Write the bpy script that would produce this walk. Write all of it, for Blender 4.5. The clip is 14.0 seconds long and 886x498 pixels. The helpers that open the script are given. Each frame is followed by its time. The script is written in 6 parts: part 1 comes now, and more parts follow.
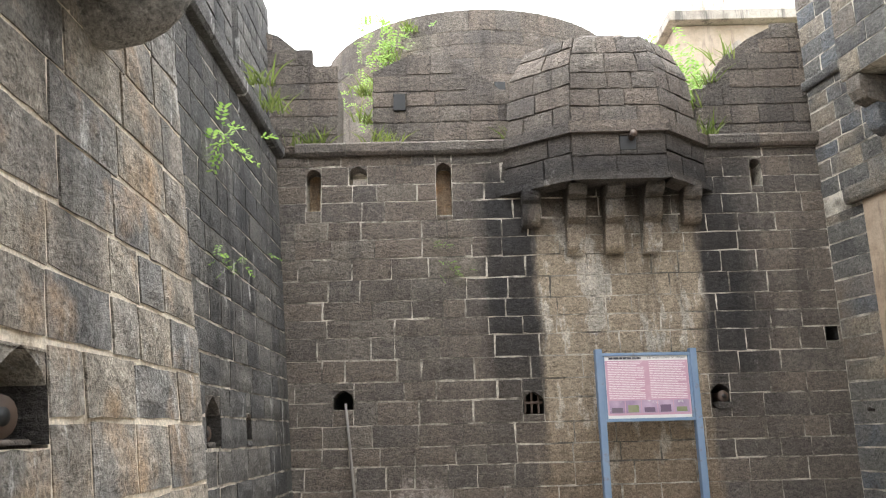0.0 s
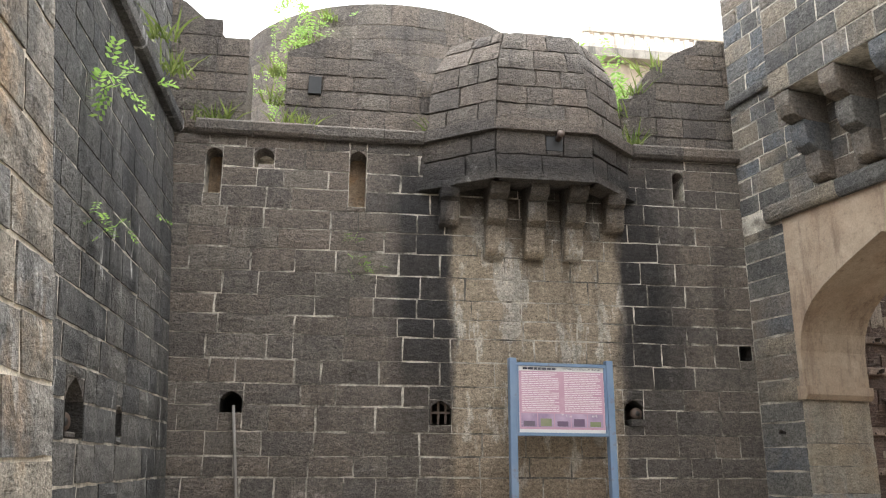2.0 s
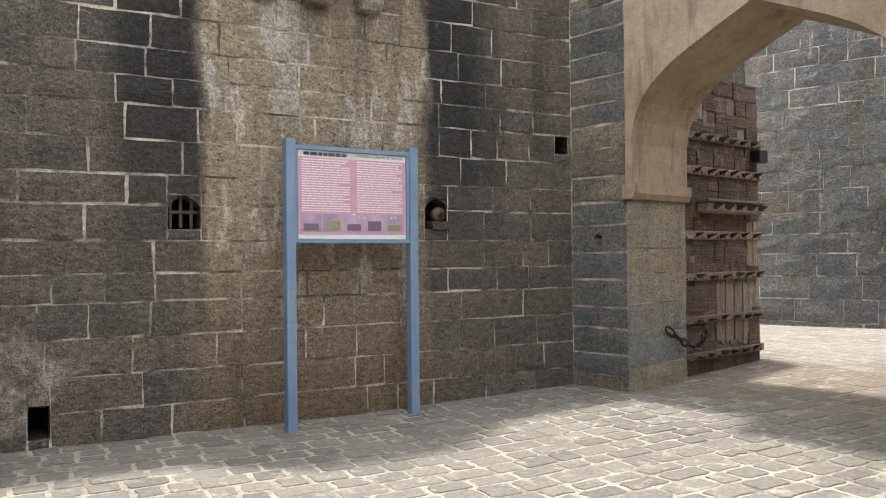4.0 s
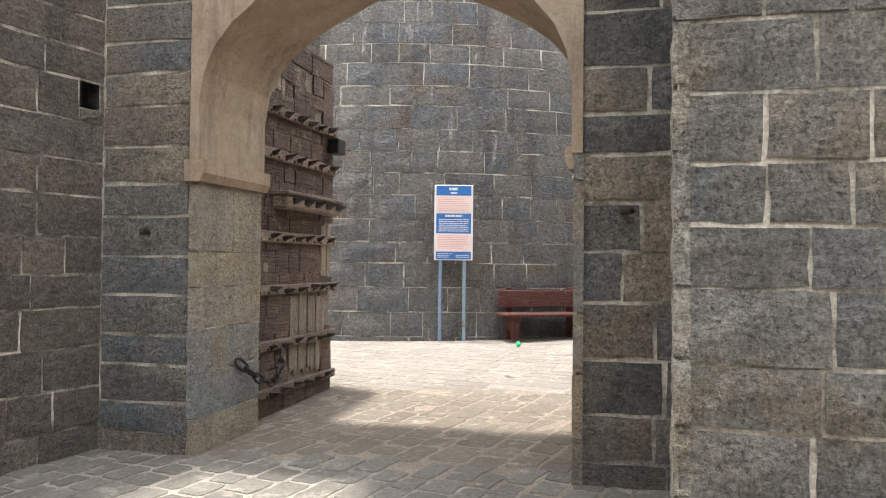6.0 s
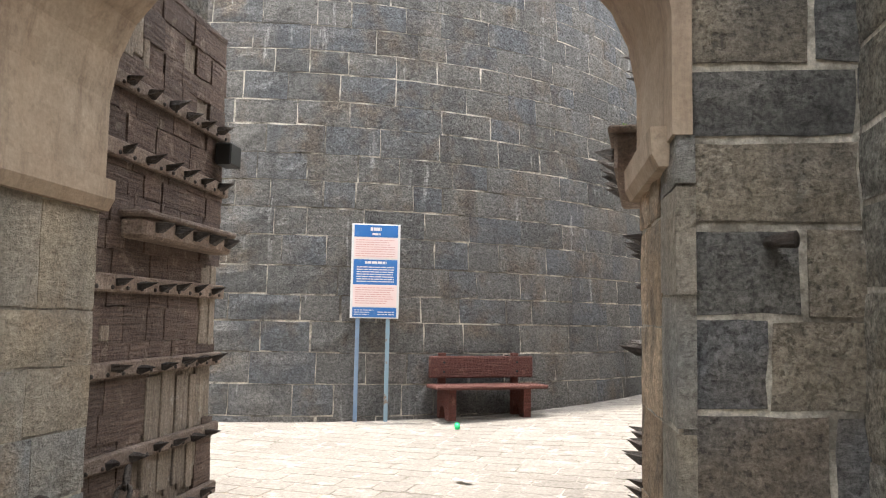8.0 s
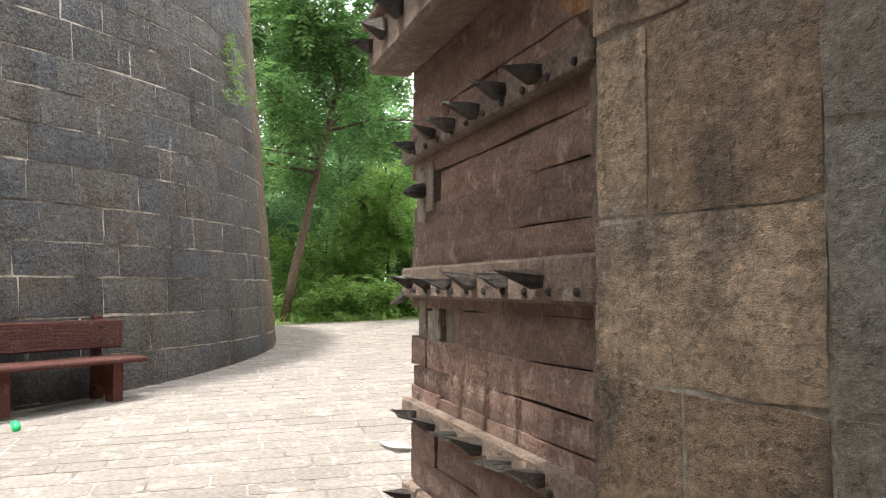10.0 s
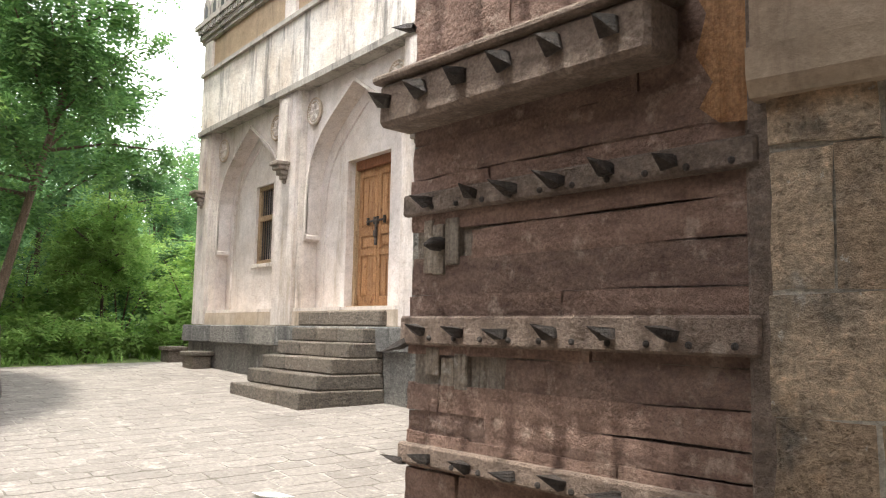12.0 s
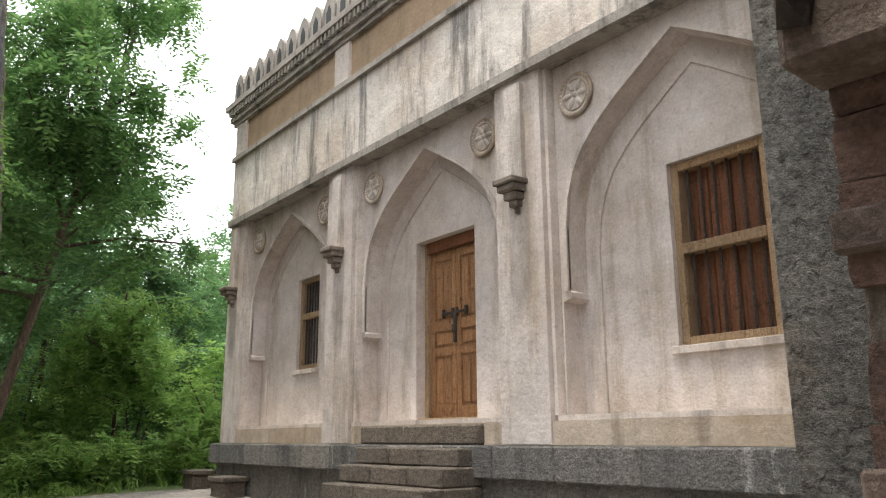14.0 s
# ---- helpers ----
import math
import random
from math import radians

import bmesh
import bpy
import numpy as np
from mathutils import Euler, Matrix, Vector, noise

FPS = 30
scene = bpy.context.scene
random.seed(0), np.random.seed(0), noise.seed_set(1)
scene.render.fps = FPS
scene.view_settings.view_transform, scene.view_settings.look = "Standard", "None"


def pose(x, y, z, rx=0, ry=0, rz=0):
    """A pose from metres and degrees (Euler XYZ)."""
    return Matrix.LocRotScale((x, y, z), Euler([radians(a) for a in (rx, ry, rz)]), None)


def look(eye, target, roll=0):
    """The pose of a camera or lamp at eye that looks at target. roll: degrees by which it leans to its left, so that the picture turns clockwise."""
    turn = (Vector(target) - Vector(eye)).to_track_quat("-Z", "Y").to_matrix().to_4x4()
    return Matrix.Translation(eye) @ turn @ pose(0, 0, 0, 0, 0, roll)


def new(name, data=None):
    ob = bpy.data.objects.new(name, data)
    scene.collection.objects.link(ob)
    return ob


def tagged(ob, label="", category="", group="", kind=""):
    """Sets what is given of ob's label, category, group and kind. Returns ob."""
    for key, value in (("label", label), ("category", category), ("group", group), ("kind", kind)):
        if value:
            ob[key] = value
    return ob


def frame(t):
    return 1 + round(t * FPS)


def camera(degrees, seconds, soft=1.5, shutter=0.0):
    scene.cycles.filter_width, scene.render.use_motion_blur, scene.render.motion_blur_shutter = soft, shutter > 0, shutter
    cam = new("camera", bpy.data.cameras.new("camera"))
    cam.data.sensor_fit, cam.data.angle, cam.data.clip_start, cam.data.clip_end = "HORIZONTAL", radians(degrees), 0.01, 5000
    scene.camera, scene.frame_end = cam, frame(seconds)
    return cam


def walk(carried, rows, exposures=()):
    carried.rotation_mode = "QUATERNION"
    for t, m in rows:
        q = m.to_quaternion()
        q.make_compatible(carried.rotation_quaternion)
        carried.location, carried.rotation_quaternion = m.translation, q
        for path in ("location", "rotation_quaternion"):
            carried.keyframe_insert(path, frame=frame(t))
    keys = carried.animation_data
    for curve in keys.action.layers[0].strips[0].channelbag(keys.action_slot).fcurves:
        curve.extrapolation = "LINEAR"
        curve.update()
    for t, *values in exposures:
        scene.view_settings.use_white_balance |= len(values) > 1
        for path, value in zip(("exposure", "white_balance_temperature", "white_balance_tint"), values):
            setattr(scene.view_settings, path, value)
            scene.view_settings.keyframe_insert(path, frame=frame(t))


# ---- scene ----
cam = camera(58.4, 14.0, soft=1.1)
PATH = [
    (0.0, (0.227, -1.05, 1.59), (0.236, 0.905, 2.04), -1.5),
    (0.2, (0.227, -1.5, 1.54), (0.28, 0.46, 1.965), -1.6),
    (0.5, (0.227, -1.944, 1.47), (0.359, 0.021, 1.818), -1.7),
    (1, (0.211, -1.391, 1.408), (0.439, 0.581, 1.656), 0.6),
    (1.5, (0.206, -0.82, 1.349), (0.447, 1.151, 1.595), 0.8),
    (2, (0.084, -0.209, 1.356), (0.348, 1.705, 1.873), 0.3),
    (2.2, (0.081, 0.036, 1.359), (0.377, 1.927, 1.938), 0.3),
    (4.3, (0.171, 2.854, 1.526), (1.256, 4.534, 1.478), -0.9),
    (4.5, (0.275, 3.094, 1.49), (1.459, 4.705, 1.429), -1.3),
    (5, (0.599, 3.6, 1.528), (2.056, 4.969, 1.469), -1.3),
    (5.5, (0.984, 4.096, 1.523), (2.65, 5.203, 1.494), 0.2),
    (6, (1.376, 4.572, 1.516), (3.163, 5.47, 1.552), 0.6),
    (6.5, (1.862, 4.974, 1.55), (3.69, 5.765, 1.737), -0.1),
    (7, (2.322, 5.372, 1.568), (4.157, 6.128, 1.81), 0.4),
    (7.2, (2.528, 5.514, 1.59), (4.374, 6.255, 1.805), 0.8),
    (9.3, (5.052, 6.677, 1.434), (7.04, 6.847, 1.564), 0.2),
    (9.5, (5.272, 6.792, 1.407), (7.27, 6.8, 1.506), 0.2),
    (10, (5.556, 7.124, 1.412), (7.495, 6.643, 1.507), -0.1),
    (10.5, (5.631, 7.54, 1.425), (7.388, 6.598, 1.587), -0.5),
    (11, (5.56, 8.068, 1.406), (7.19, 6.916, 1.535), 0.1),
    (11.5, (5.641, 8.408, 1.4), (7.287, 7.274, 1.489), 0.2),
    (12, (6.001, 8.536, 1.424), (7.582, 7.329, 1.633), 1.1),
    (12.5, (6.532, 8.51, 1.478), (7.994, 7.197, 1.85), 1.6),
    (12.8, (6.848, 8.497, 1.481), (8.316, 7.213, 1.923), -0.0),
    (13, (7.064, 8.459, 1.507), (8.584, 7.244, 1.966), -1.8),
    (13.5, (7.661, 8.383, 1.517), (9.265, 7.258, 1.918), -2.5),
    (14, (8.196, 8.195, 1.568), (9.749, 7.023, 2.028), -0.4),
]
walk(cam, [(t, look(eye, target, roll)) for t, eye, target, roll in PATH],
     [(0, 1.5), (0.5, 1.58), (1, 1.34), (2.2, 1.3), (5, 1.36), (6.5, 1.68), (7.2, 1.76), (9.5, 1.56), (10.5, 1.6), (11, 1.54), (12.5, 1.28), (13, 0.98), (14, 0.64)])

# ---- light ----
world = bpy.data.worlds.new("sky")
scene.world = world
world.use_nodes = True
wn, wl = world.node_tree.nodes, world.node_tree.links
sky = wn.new("ShaderNodeTexSky")
sky.sky_type, sky.sun_disc = "NISHITA", False
SUN = Vector((0.0, 0.18, 1.0)).normalized()
sky.sun_elevation = math.asin(SUN.z)
sky.sun_rotation = math.atan2(SUN.x, SUN.y)
sky.dust_density, sky.air_density = 6.0, 1.0
wcoord = wn.new("ShaderNodeTexCoord")
wnoise = wn.new("ShaderNodeTexNoise")
wnoise.inputs["Scale"].default_value, wnoise.inputs["Detail"].default_value = 2.2, 5.0
wramp = wn.new("ShaderNodeMapRange")
wramp.inputs["From Min"].default_value, wramp.inputs["From Max"].default_value = 0.34, 0.52
wramp.inputs["To Min"].default_value, wramp.inputs["To Max"].default_value = 0.35, 1.0
wmix = wn.new("ShaderNodeMix")
wmix.data_type = "RGBA"
wmix.inputs["B"].default_value = (9.0, 9.2, 9.5, 1)
wl.new(wcoord.outputs["Generated"], wnoise.inputs["Vector"])
wl.new(wnoise.outputs["Fac"], wramp.inputs["Value"])
wl.new(wramp.outputs["Result"], wmix.inputs["Factor"])
wl.new(sky.outputs["Color"], wmix.inputs["A"])
wl.new(wmix.outputs["Result"], wn["Background"].inputs["Color"])
wn["Background"].inputs["Strength"].default_value = 0.2
sun = new("sun", bpy.data.lights.new("sun", "SUN"))
sun.data.energy, sun.data.angle, sun.data.color = 2.6, radians(3), (1.0, 0.95, 0.87)
sun.matrix_world = look(SUN * 50, (0, 0, 0))


# ---- materials ----
class Nodes:
    """A small builder of one material's nodes."""

    def __init__(self, name, rough=0.9, metal=0.0):
        self.mat = bpy.data.materials.new(name)
        self.mat.use_nodes = True
        self.t = self.mat.node_tree
        self.b = self.t.nodes["Principled BSDF"]
        self.b.inputs["Roughness"].default_value = rough
        self.b.inputs["Metallic"].default_value = metal
        self.b.inputs["Specular IOR Level"].default_value = 0.3
        self.geo = self.t.nodes.new("ShaderNodeNewGeometry")
        self.pos = self.geo.outputs["Position"]

    def put(self, socket, value):
        if hasattr(value, "node"):
            self.t.links.new(value, socket)
        elif value is not None:
            socket.default_value = value

    def noise(self, scale, detail=4.0, rough=0.55, vec=None, stretch=None):
        v = vec or self.pos
        if stretch:
            m = self.t.nodes.new("ShaderNodeVectorMath")
            m.operation = "MULTIPLY"
            self.put(m.inputs[0], v)
            m.inputs[1].default_value = stretch
            v = m.outputs[0]
        n = self.t.nodes.new("ShaderNodeTexNoise")
        n.inputs["Scale"].default_value, n.inputs["Detail"].default_value = scale, detail
        n.inputs["Roughness"].default_value = rough
        self.put(n.inputs["Vector"], v)
        return n.outputs["Fac"]

    def math(self, op, a, b=None, clamp=False):
        m = self.t.nodes.new("ShaderNodeMath")
        m.operation, m.use_clamp = op, clamp
        self.put(m.inputs[0], a)
        self.put(m.inputs[1], b)
        return m.outputs[0]

    def span(self, v, a, b, lo=0.0, hi=1.0):
        m = self.t.nodes.new("ShaderNodeMapRange")
        self.put(m.inputs["Value"], v)
        m.inputs["From Min"].default_value, m.inputs["From Max"].default_value = a, b
        m.inputs["To Min"].default_value, m.inputs["To Max"].default_value = lo, hi
        return m.outputs["Result"]

    def mix(self, f, a, b, mode="MIX"):
        m = self.t.nodes.new("ShaderNodeMix")
        m.data_type, m.blend_type = "RGBA", mode
        self.put(m.inputs["Factor"], f)
        for key, c in (("A", a), ("B", b)):
            self.put(m.inputs[key], c if hasattr(c, "node") else (*c, 1))
        return m.outputs["Result"]

    def ramp(self, f, cols):
        r = self.t.nodes.new("ShaderNodeValToRGB")
        e = r.color_ramp.elements
        while len(e) < len(cols):
            e.new(0.5)
        for i, c in enumerate(cols):
            e[i].position, e[i].color = i / (len(cols) - 1), (*c, 1)
        self.put(r.inputs[0], f)
        return r.outputs["Color"]

    def random(self):
        """One value for each piece, whether an object or an island of a mesh."""
        o = self.t.nodes.new("ShaderNodeObjectInfo")
        s = self.math("ADD", o.outputs["Random"], self.geo.outputs["Random Per Island"])
        return self.math("FRACT", s)

    def axis(self, i):
        s = self.t.nodes.new("ShaderNodeSeparateXYZ")
        self.put(s.inputs[0], self.pos)
        return s.outputs[i]

    def grey(self, f, lo, hi):
        v = self.span(f, 0.36, 0.64, lo, hi)
        c = self.t.nodes.new("ShaderNodeCombineColor")
        for i in range(3):
            self.put(c.inputs[i], v)
        return c.outputs[0]

    def done(self, color, height=None, bump=0.5, dist=0.02):
        self.put(self.b.inputs["Base Color"], color if hasattr(color, "node") else (*color, 1))
        if height is not None:
            n = self.t.nodes.new("ShaderNodeBump")
            n.inputs["Strength"].default_value, n.inputs["Distance"].default_value = bump, dist
            self.put(n.inputs["Height"], height)
            self.put(self.b.inputs["Normal"], n.outputs[0])
        return self.mat


def stone(name, cols, stain=(0.03, 0.03, 0.03), stain_amount=0.6, white=0.25, band=None, bump=0.8, warm=None, wash=None, drip=0.0, blots=0.0, chips=0.42, contrast=1.0):
    """Dressed basalt: a colour for each block, pitted grain, dark streaks of rain, pale lime runs (on the bastion
    standing for sheen) and an optional washed band along x.
    """
    n = Nodes(name, 0.88)
    broad, grain, pits = n.noise(1.1, 4), n.noise(52, 6, 0.75), n.noise(15, 7, 0.72, stretch=(1, 1, 1.7))
    key = n.math("ADD", n.math("MULTIPLY", n.random(), 0.78), n.math("MULTIPLY", n.span(broad, 0.3, 0.7), 0.22))
    c = n.ramp(key, cols)
    if warm:
        c = n.mix(n.math("MULTIPLY", n.span(n.noise(1.7, 5, 0.6), 0.52, 0.68), warm[1]), c, warm[0])
    streak = n.noise(2.4, 5, 0.6, stretch=(1, 1, 0.16))
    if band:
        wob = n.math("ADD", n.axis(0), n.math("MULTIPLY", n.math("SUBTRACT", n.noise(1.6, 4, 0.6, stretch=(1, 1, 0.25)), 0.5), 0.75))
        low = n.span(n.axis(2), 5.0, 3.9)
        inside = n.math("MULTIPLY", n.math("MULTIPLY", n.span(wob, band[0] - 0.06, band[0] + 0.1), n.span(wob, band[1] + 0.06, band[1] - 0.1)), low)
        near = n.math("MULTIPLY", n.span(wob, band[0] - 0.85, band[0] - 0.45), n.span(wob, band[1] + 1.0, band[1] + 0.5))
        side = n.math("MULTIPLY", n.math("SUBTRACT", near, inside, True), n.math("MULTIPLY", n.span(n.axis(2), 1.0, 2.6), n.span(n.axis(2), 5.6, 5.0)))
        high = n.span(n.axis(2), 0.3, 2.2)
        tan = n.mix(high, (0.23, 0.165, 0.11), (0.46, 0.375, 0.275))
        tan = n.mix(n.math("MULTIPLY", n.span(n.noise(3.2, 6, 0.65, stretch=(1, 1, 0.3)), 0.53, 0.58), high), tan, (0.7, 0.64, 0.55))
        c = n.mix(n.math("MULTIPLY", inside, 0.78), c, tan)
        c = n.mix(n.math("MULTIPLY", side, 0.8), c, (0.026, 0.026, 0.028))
        px, pz = n.math("ABSOLUTE", n.math("SUBTRACT", n.axis(0), -0.05)), n.math("ABSOLUTE", n.math("SUBTRACT", n.axis(2), 0.62))
        blot = n.math("ADD", n.math("MULTIPLY", px, 0.75), n.math("ADD", pz, n.math("MULTIPLY", n.noise(3.5, 6, 0.65), 1.1)))
        c = n.mix(n.math("MULTIPLY", n.span(blot, 1.15, 1.0), n.span(n.noise(7, 7, 0.75), 0.42, 0.55, 0.15, 0.9)), c, (0.42, 0.36, 0.32))
    c = n.mix(n.math("MULTIPLY", n.span(streak, 0.52, 0.72), stain_amount), c, stain)
    if wash:
        at = n.math("ADD", n.axis(0), n.math("MULTIPLY", n.math("SUBTRACT", n.noise(1.2, 5, 0.6, stretch=(1, 1, 0.3)), 0.5), 0.9))
        c = n.mix(n.math("MULTIPLY", n.span(at, wash[0], wash[1]), 0.7), c, wash[2])
    if blots:
        c = n.mix(n.math("MULTIPLY", n.span(n.noise(2.3, 6, 0.62, stretch=(1, 1, 0.6)), 0.5, 0.62), blots), c, (0.085, 0.082, 0.075))
        c = n.mix(n.math("MULTIPLY", n.span(n.noise(1.4, 5, 0.6), 0.55, 0.66), blots), c, (0.15, 0.16, 0.15))
        c = n.mix(n.math("MULTIPLY", n.span(n.noise(24, 5, 0.65, stretch=(1, 1, 0.6)), 0.66, 0.7), blots), c, (0.55, 0.51, 0.44))
    if drip:
        runs = n.span(n.noise(6.5, 5, 0.6, stretch=(1, 1, 0.09)), 0.6, 0.66)
        c = n.mix(n.math("MULTIPLY", n.math("MULTIPLY", runs, n.span(n.noise(1.3, 3), 0.48, 0.6)), drip), c, (0.62, 0.61, 0.58))
    lime = n.math("MULTIPLY", n.span(n.noise(5.5, 8, 0.72, stretch=(1, 1, 0.55)), 0.62, 0.72), white)
    c = n.mix(lime, c, (0.5, 0.48, 0.44))
    c = n.mix(1.0, c, n.grey(grain, 1 - 0.38 * contrast, 1 + 0.4 * contrast), "MULTIPLY")
    # Pits and chips are darkened in colour too, standing for shade in the hollows.
    c = n.mix(1.0, c, n.grey(pits, 1 - 0.3 * contrast, 1 + 0.26 * contrast), "MULTIPLY")
    chip = n.span(n.noise(34, 4, 0.6), 0.36, 0.44)
    c = n.mix(n.math("MULTIPLY", n.math("SUBTRACT", 1.0, chip), chips), c, (0.03, 0.028, 0.026))
    h = n.math("ADD", n.math("ADD", n.math("MULTIPLY", grain, 0.35), pits), n.math("MULTIPLY", chip, 0.3))
    return n.done(c, h, bump, 0.085)


def mortar(name, dark, pale, amount=(0.42, 0.6)):
    n = Nodes(name, 0.95)
    f = n.span(n.noise(2.1, 6, 0.7), *amount)
    c = n.mix(1.0, n.mix(f, dark, pale), n.grey(n.noise(45, 6, 0.7), 0.7, 1.25), "MULTIPLY")
    return n.done(c, n.noise(40, 6, 0.7), 0.7, 0.02)


BROWNS = [(0.096, 0.086, 0.080), (0.160, 0.138, 0.118), (0.200, 0.165, 0.136), (0.141, 0.125, 0.112), (0.240, 0.208, 0.173)]
GREYS = [(0.083, 0.084, 0.087), (0.128, 0.128, 0.124), (0.180, 0.170, 0.150), (0.150, 0.153, 0.156), (0.225, 0.195, 0.162)]
PIERS = [(0.15, 0.145, 0.132), (0.21, 0.197, 0.175), (0.26, 0.247, 0.22), (0.19, 0.19, 0.183), (0.31, 0.272, 0.22)]
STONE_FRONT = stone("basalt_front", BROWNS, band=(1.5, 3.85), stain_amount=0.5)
STONE_LEFT = stone("basalt_left", [(0.2, 0.194, 0.184), (0.34, 0.302, 0.247), (0.29, 0.256, 0.213), (0.2, 0.196, 0.188), (0.43, 0.383, 0.318)], white=0.95, stain_amount=0.75, warm=((0.5, 0.32, 0.17), 0.6), blots=0.45, drip=0.6)
STONE_SOOT = stone("basalt_sooted", [(0.07, 0.07, 0.07), (0.105, 0.103, 0.1), (0.15, 0.142, 0.13), (0.09, 0.088, 0.085)], stain=(0.016, 0.016, 0.017), stain_amount=0.9, white=0.4, drip=0.85)
STONE_GATE = stone("basalt_gate", [(0.13, 0.14, 0.15), (0.2, 0.19, 0.17), (0.11, 0.108, 0.105), (0.3, 0.255, 0.195), (0.15, 0.16, 0.17), (0.23, 0.19, 0.15), (0.17, 0.165, 0.155)], stain_amount=0.35, white=0.3)
STONE_BUTTRESS = stone("basalt_buttress", PIERS, stain_amount=0.4, white=0.45, bump=1.0, warm=((0.27, 0.21, 0.14), 0.6), blots=0.35)
# The white and drip colour here stands for a pale sheen of sky light.
STONE_BASTION = stone("basalt_bastion_sheen", [(0.095, 0.095, 0.095), (0.15, 0.146, 0.14), (0.188, 0.177, 0.162), (0.135, 0.141, 0.15), (0.23, 0.192, 0.156)], stain_amount=0.45, white=0.3, bump=1.0, warm=((0.16, 0.12, 0.085), 0.65), drip=0.4, wash=(17.2, 17.9, (0.3, 0.215, 0.135)))
STONE_JAMB = stone("sandstone_jamb", [(0.5, 0.375, 0.255), (0.38, 0.275, 0.185), (0.58, 0.44, 0.305), (0.35, 0.31, 0.26)], stain=(0.045, 0.04, 0.036), stain_amount=0.85, white=0.6, bump=0.8, warm=((0.52, 0.285, 0.12), 0.9), blots=0.7, chips=0.25, contrast=0.8)
STONE_REVEAL = stone("basalt_reveal", [(0.33, 0.31, 0.275), (0.42, 0.35, 0.255), (0.27, 0.28, 0.28), (0.46, 0.385, 0.29)], stain_amount=0.4, white=0.35, warm=((0.36, 0.25, 0.15), 0.5), blots=0.25, chips=0.2, contrast=0.7)
# Rough return face: pale lichen, its colour lightened further for grazing sun.
STONE_RETURN_LIT = stone("basalt_return_sunlit", [(0.28, 0.265, 0.23), (0.4, 0.365, 0.3), (0.33, 0.315, 0.28), (0.46, 0.41, 0.33)], stain_amount=0.5, white=0.8, bump=1.0, warm=((0.33, 0.25, 0.16), 0.6), blots=0.4, contrast=1.25)
# Near-black: soot, plus the shade of a deep port put into the colour.
STONE_CAVE = stone("port_soot_and_shade", [(0.035, 0.032, 0.03), (0.06, 0.052, 0.045)], white=0.05, chips=0.2)
STONE_STEP = stone("basalt_steps", [(0.12, 0.1, 0.082), (0.2, 0.165, 0.13), (0.15, 0.128, 0.104), (0.24, 0.205, 0.165)], stain_amount=0.4, white=0.5)
STONE_PLINTH = stone("plinth_stone", [(0.13, 0.128, 0.122), (0.2, 0.19, 0.175), (0.26, 0.24, 0.21)], stain=(0.04, 0.04, 0.04), stain_amount=0.75, white=1.0, drip=0.6, chips=0.25)
MORTAR_DARK = mortar("mortar_dark", (0.13, 0.118, 0.1), (0.58, 0.53, 0.45), (0.42, 0.58))
MORTAR_PALE = mortar("mortar_pale", (0.2, 0.18, 0.15), (0.6, 0.555, 0.47), (0.4, 0.56))
MORTAR_CREAM = mortar("mortar_cream", (0.4, 0.34, 0.26), (0.66, 0.59, 0.48), (0.36, 0.55))
MORTAR_YARD = mortar("yard_joint", (0.14, 0.125, 0.105), (0.32, 0.295, 0.26), (0.4, 0.56))
MORTAR_PAVING = mortar("paving_joint", (0.16, 0.142, 0.118), (0.34, 0.315, 0.27), (0.36, 0.55))


def plaster(name, base, warm, dark, amount, runs=(0.52, 0.64), damp=0.0):
    """Weathered lime plaster: warm patches, dark runs of rain, fine relief."""
    n = Nodes(name, 0.9)
    c = n.mix(n.span(n.noise(0.9, 6, 0.62), 0.42, 0.66), base, warm)
    c = n.mix(n.math("MULTIPLY", n.span(n.noise(2.6, 7, 0.7, stretch=(1, 1, 0.14)), *runs), amount), c, dark)
    c = n.mix(n.math("MULTIPLY", n.span(n.noise(14, 6, 0.7), 0.55, 0.7), 0.4), c, dark)
    c = n.mix(1.0, c, n.grey(n.noise(4.5, 7, 0.7), 0.88, 1.1), "MULTIPLY")
    c = n.mix(1.0, c, n.grey(n.noise(40, 6, 0.6), 0.9, 1.08), "MULTIPLY")
    return n.done(c, n.math("ADD", n.noise(5, 5, 0.6), n.math("MULTIPLY", n.noise(34, 7, 0.7), 0.35)), 0.4, 0.04)


PLASTER_WALL = plaster("plaster_wall", (0.62, 0.562, 0.525), (0.5, 0.43, 0.375), (0.33, 0.26, 0.185), 0.55, damp=0.75)
PLASTER_BRACKET = plaster("plaster_bracket", (0.25, 0.21, 0.175), (0.19, 0.155, 0.125), (0.07, 0.06, 0.05), 0.7)
PLASTER_BASE = plaster("plaster_base", (0.5, 0.42, 0.34), (0.4, 0.31, 0.22), (0.2, 0.16, 0.12), 0.6)
PLASTER_HILL = plaster("plaster_hill", (0.36, 0.3, 0.24), (0.3, 0.24, 0.18), (0.16, 0.13, 0.11), 0.6)
PLASTER_FRIEZE = plaster("plaster_frieze", (0.72, 0.665, 0.6), (0.55, 0.465, 0.38), (0.13, 0.12, 0.11), 0.8, runs=(0.5, 0.62))
PLASTER_OCHRE = plaster("plaster_ochre", (0.4, 0.29, 0.19), (0.33, 0.235, 0.15), (0.2, 0.16, 0.11), 0.45)
PLASTER_TRIM = plaster("plaster_trim", (0.65, 0.585, 0.53), (0.53, 0.46, 0.4), (0.2, 0.17, 0.14), 0.55)
PLASTER_DARK = plaster("plaster_weathered", (0.36, 0.33, 0.29), (0.27, 0.24, 0.21), (0.09, 0.085, 0.08), 0.8)
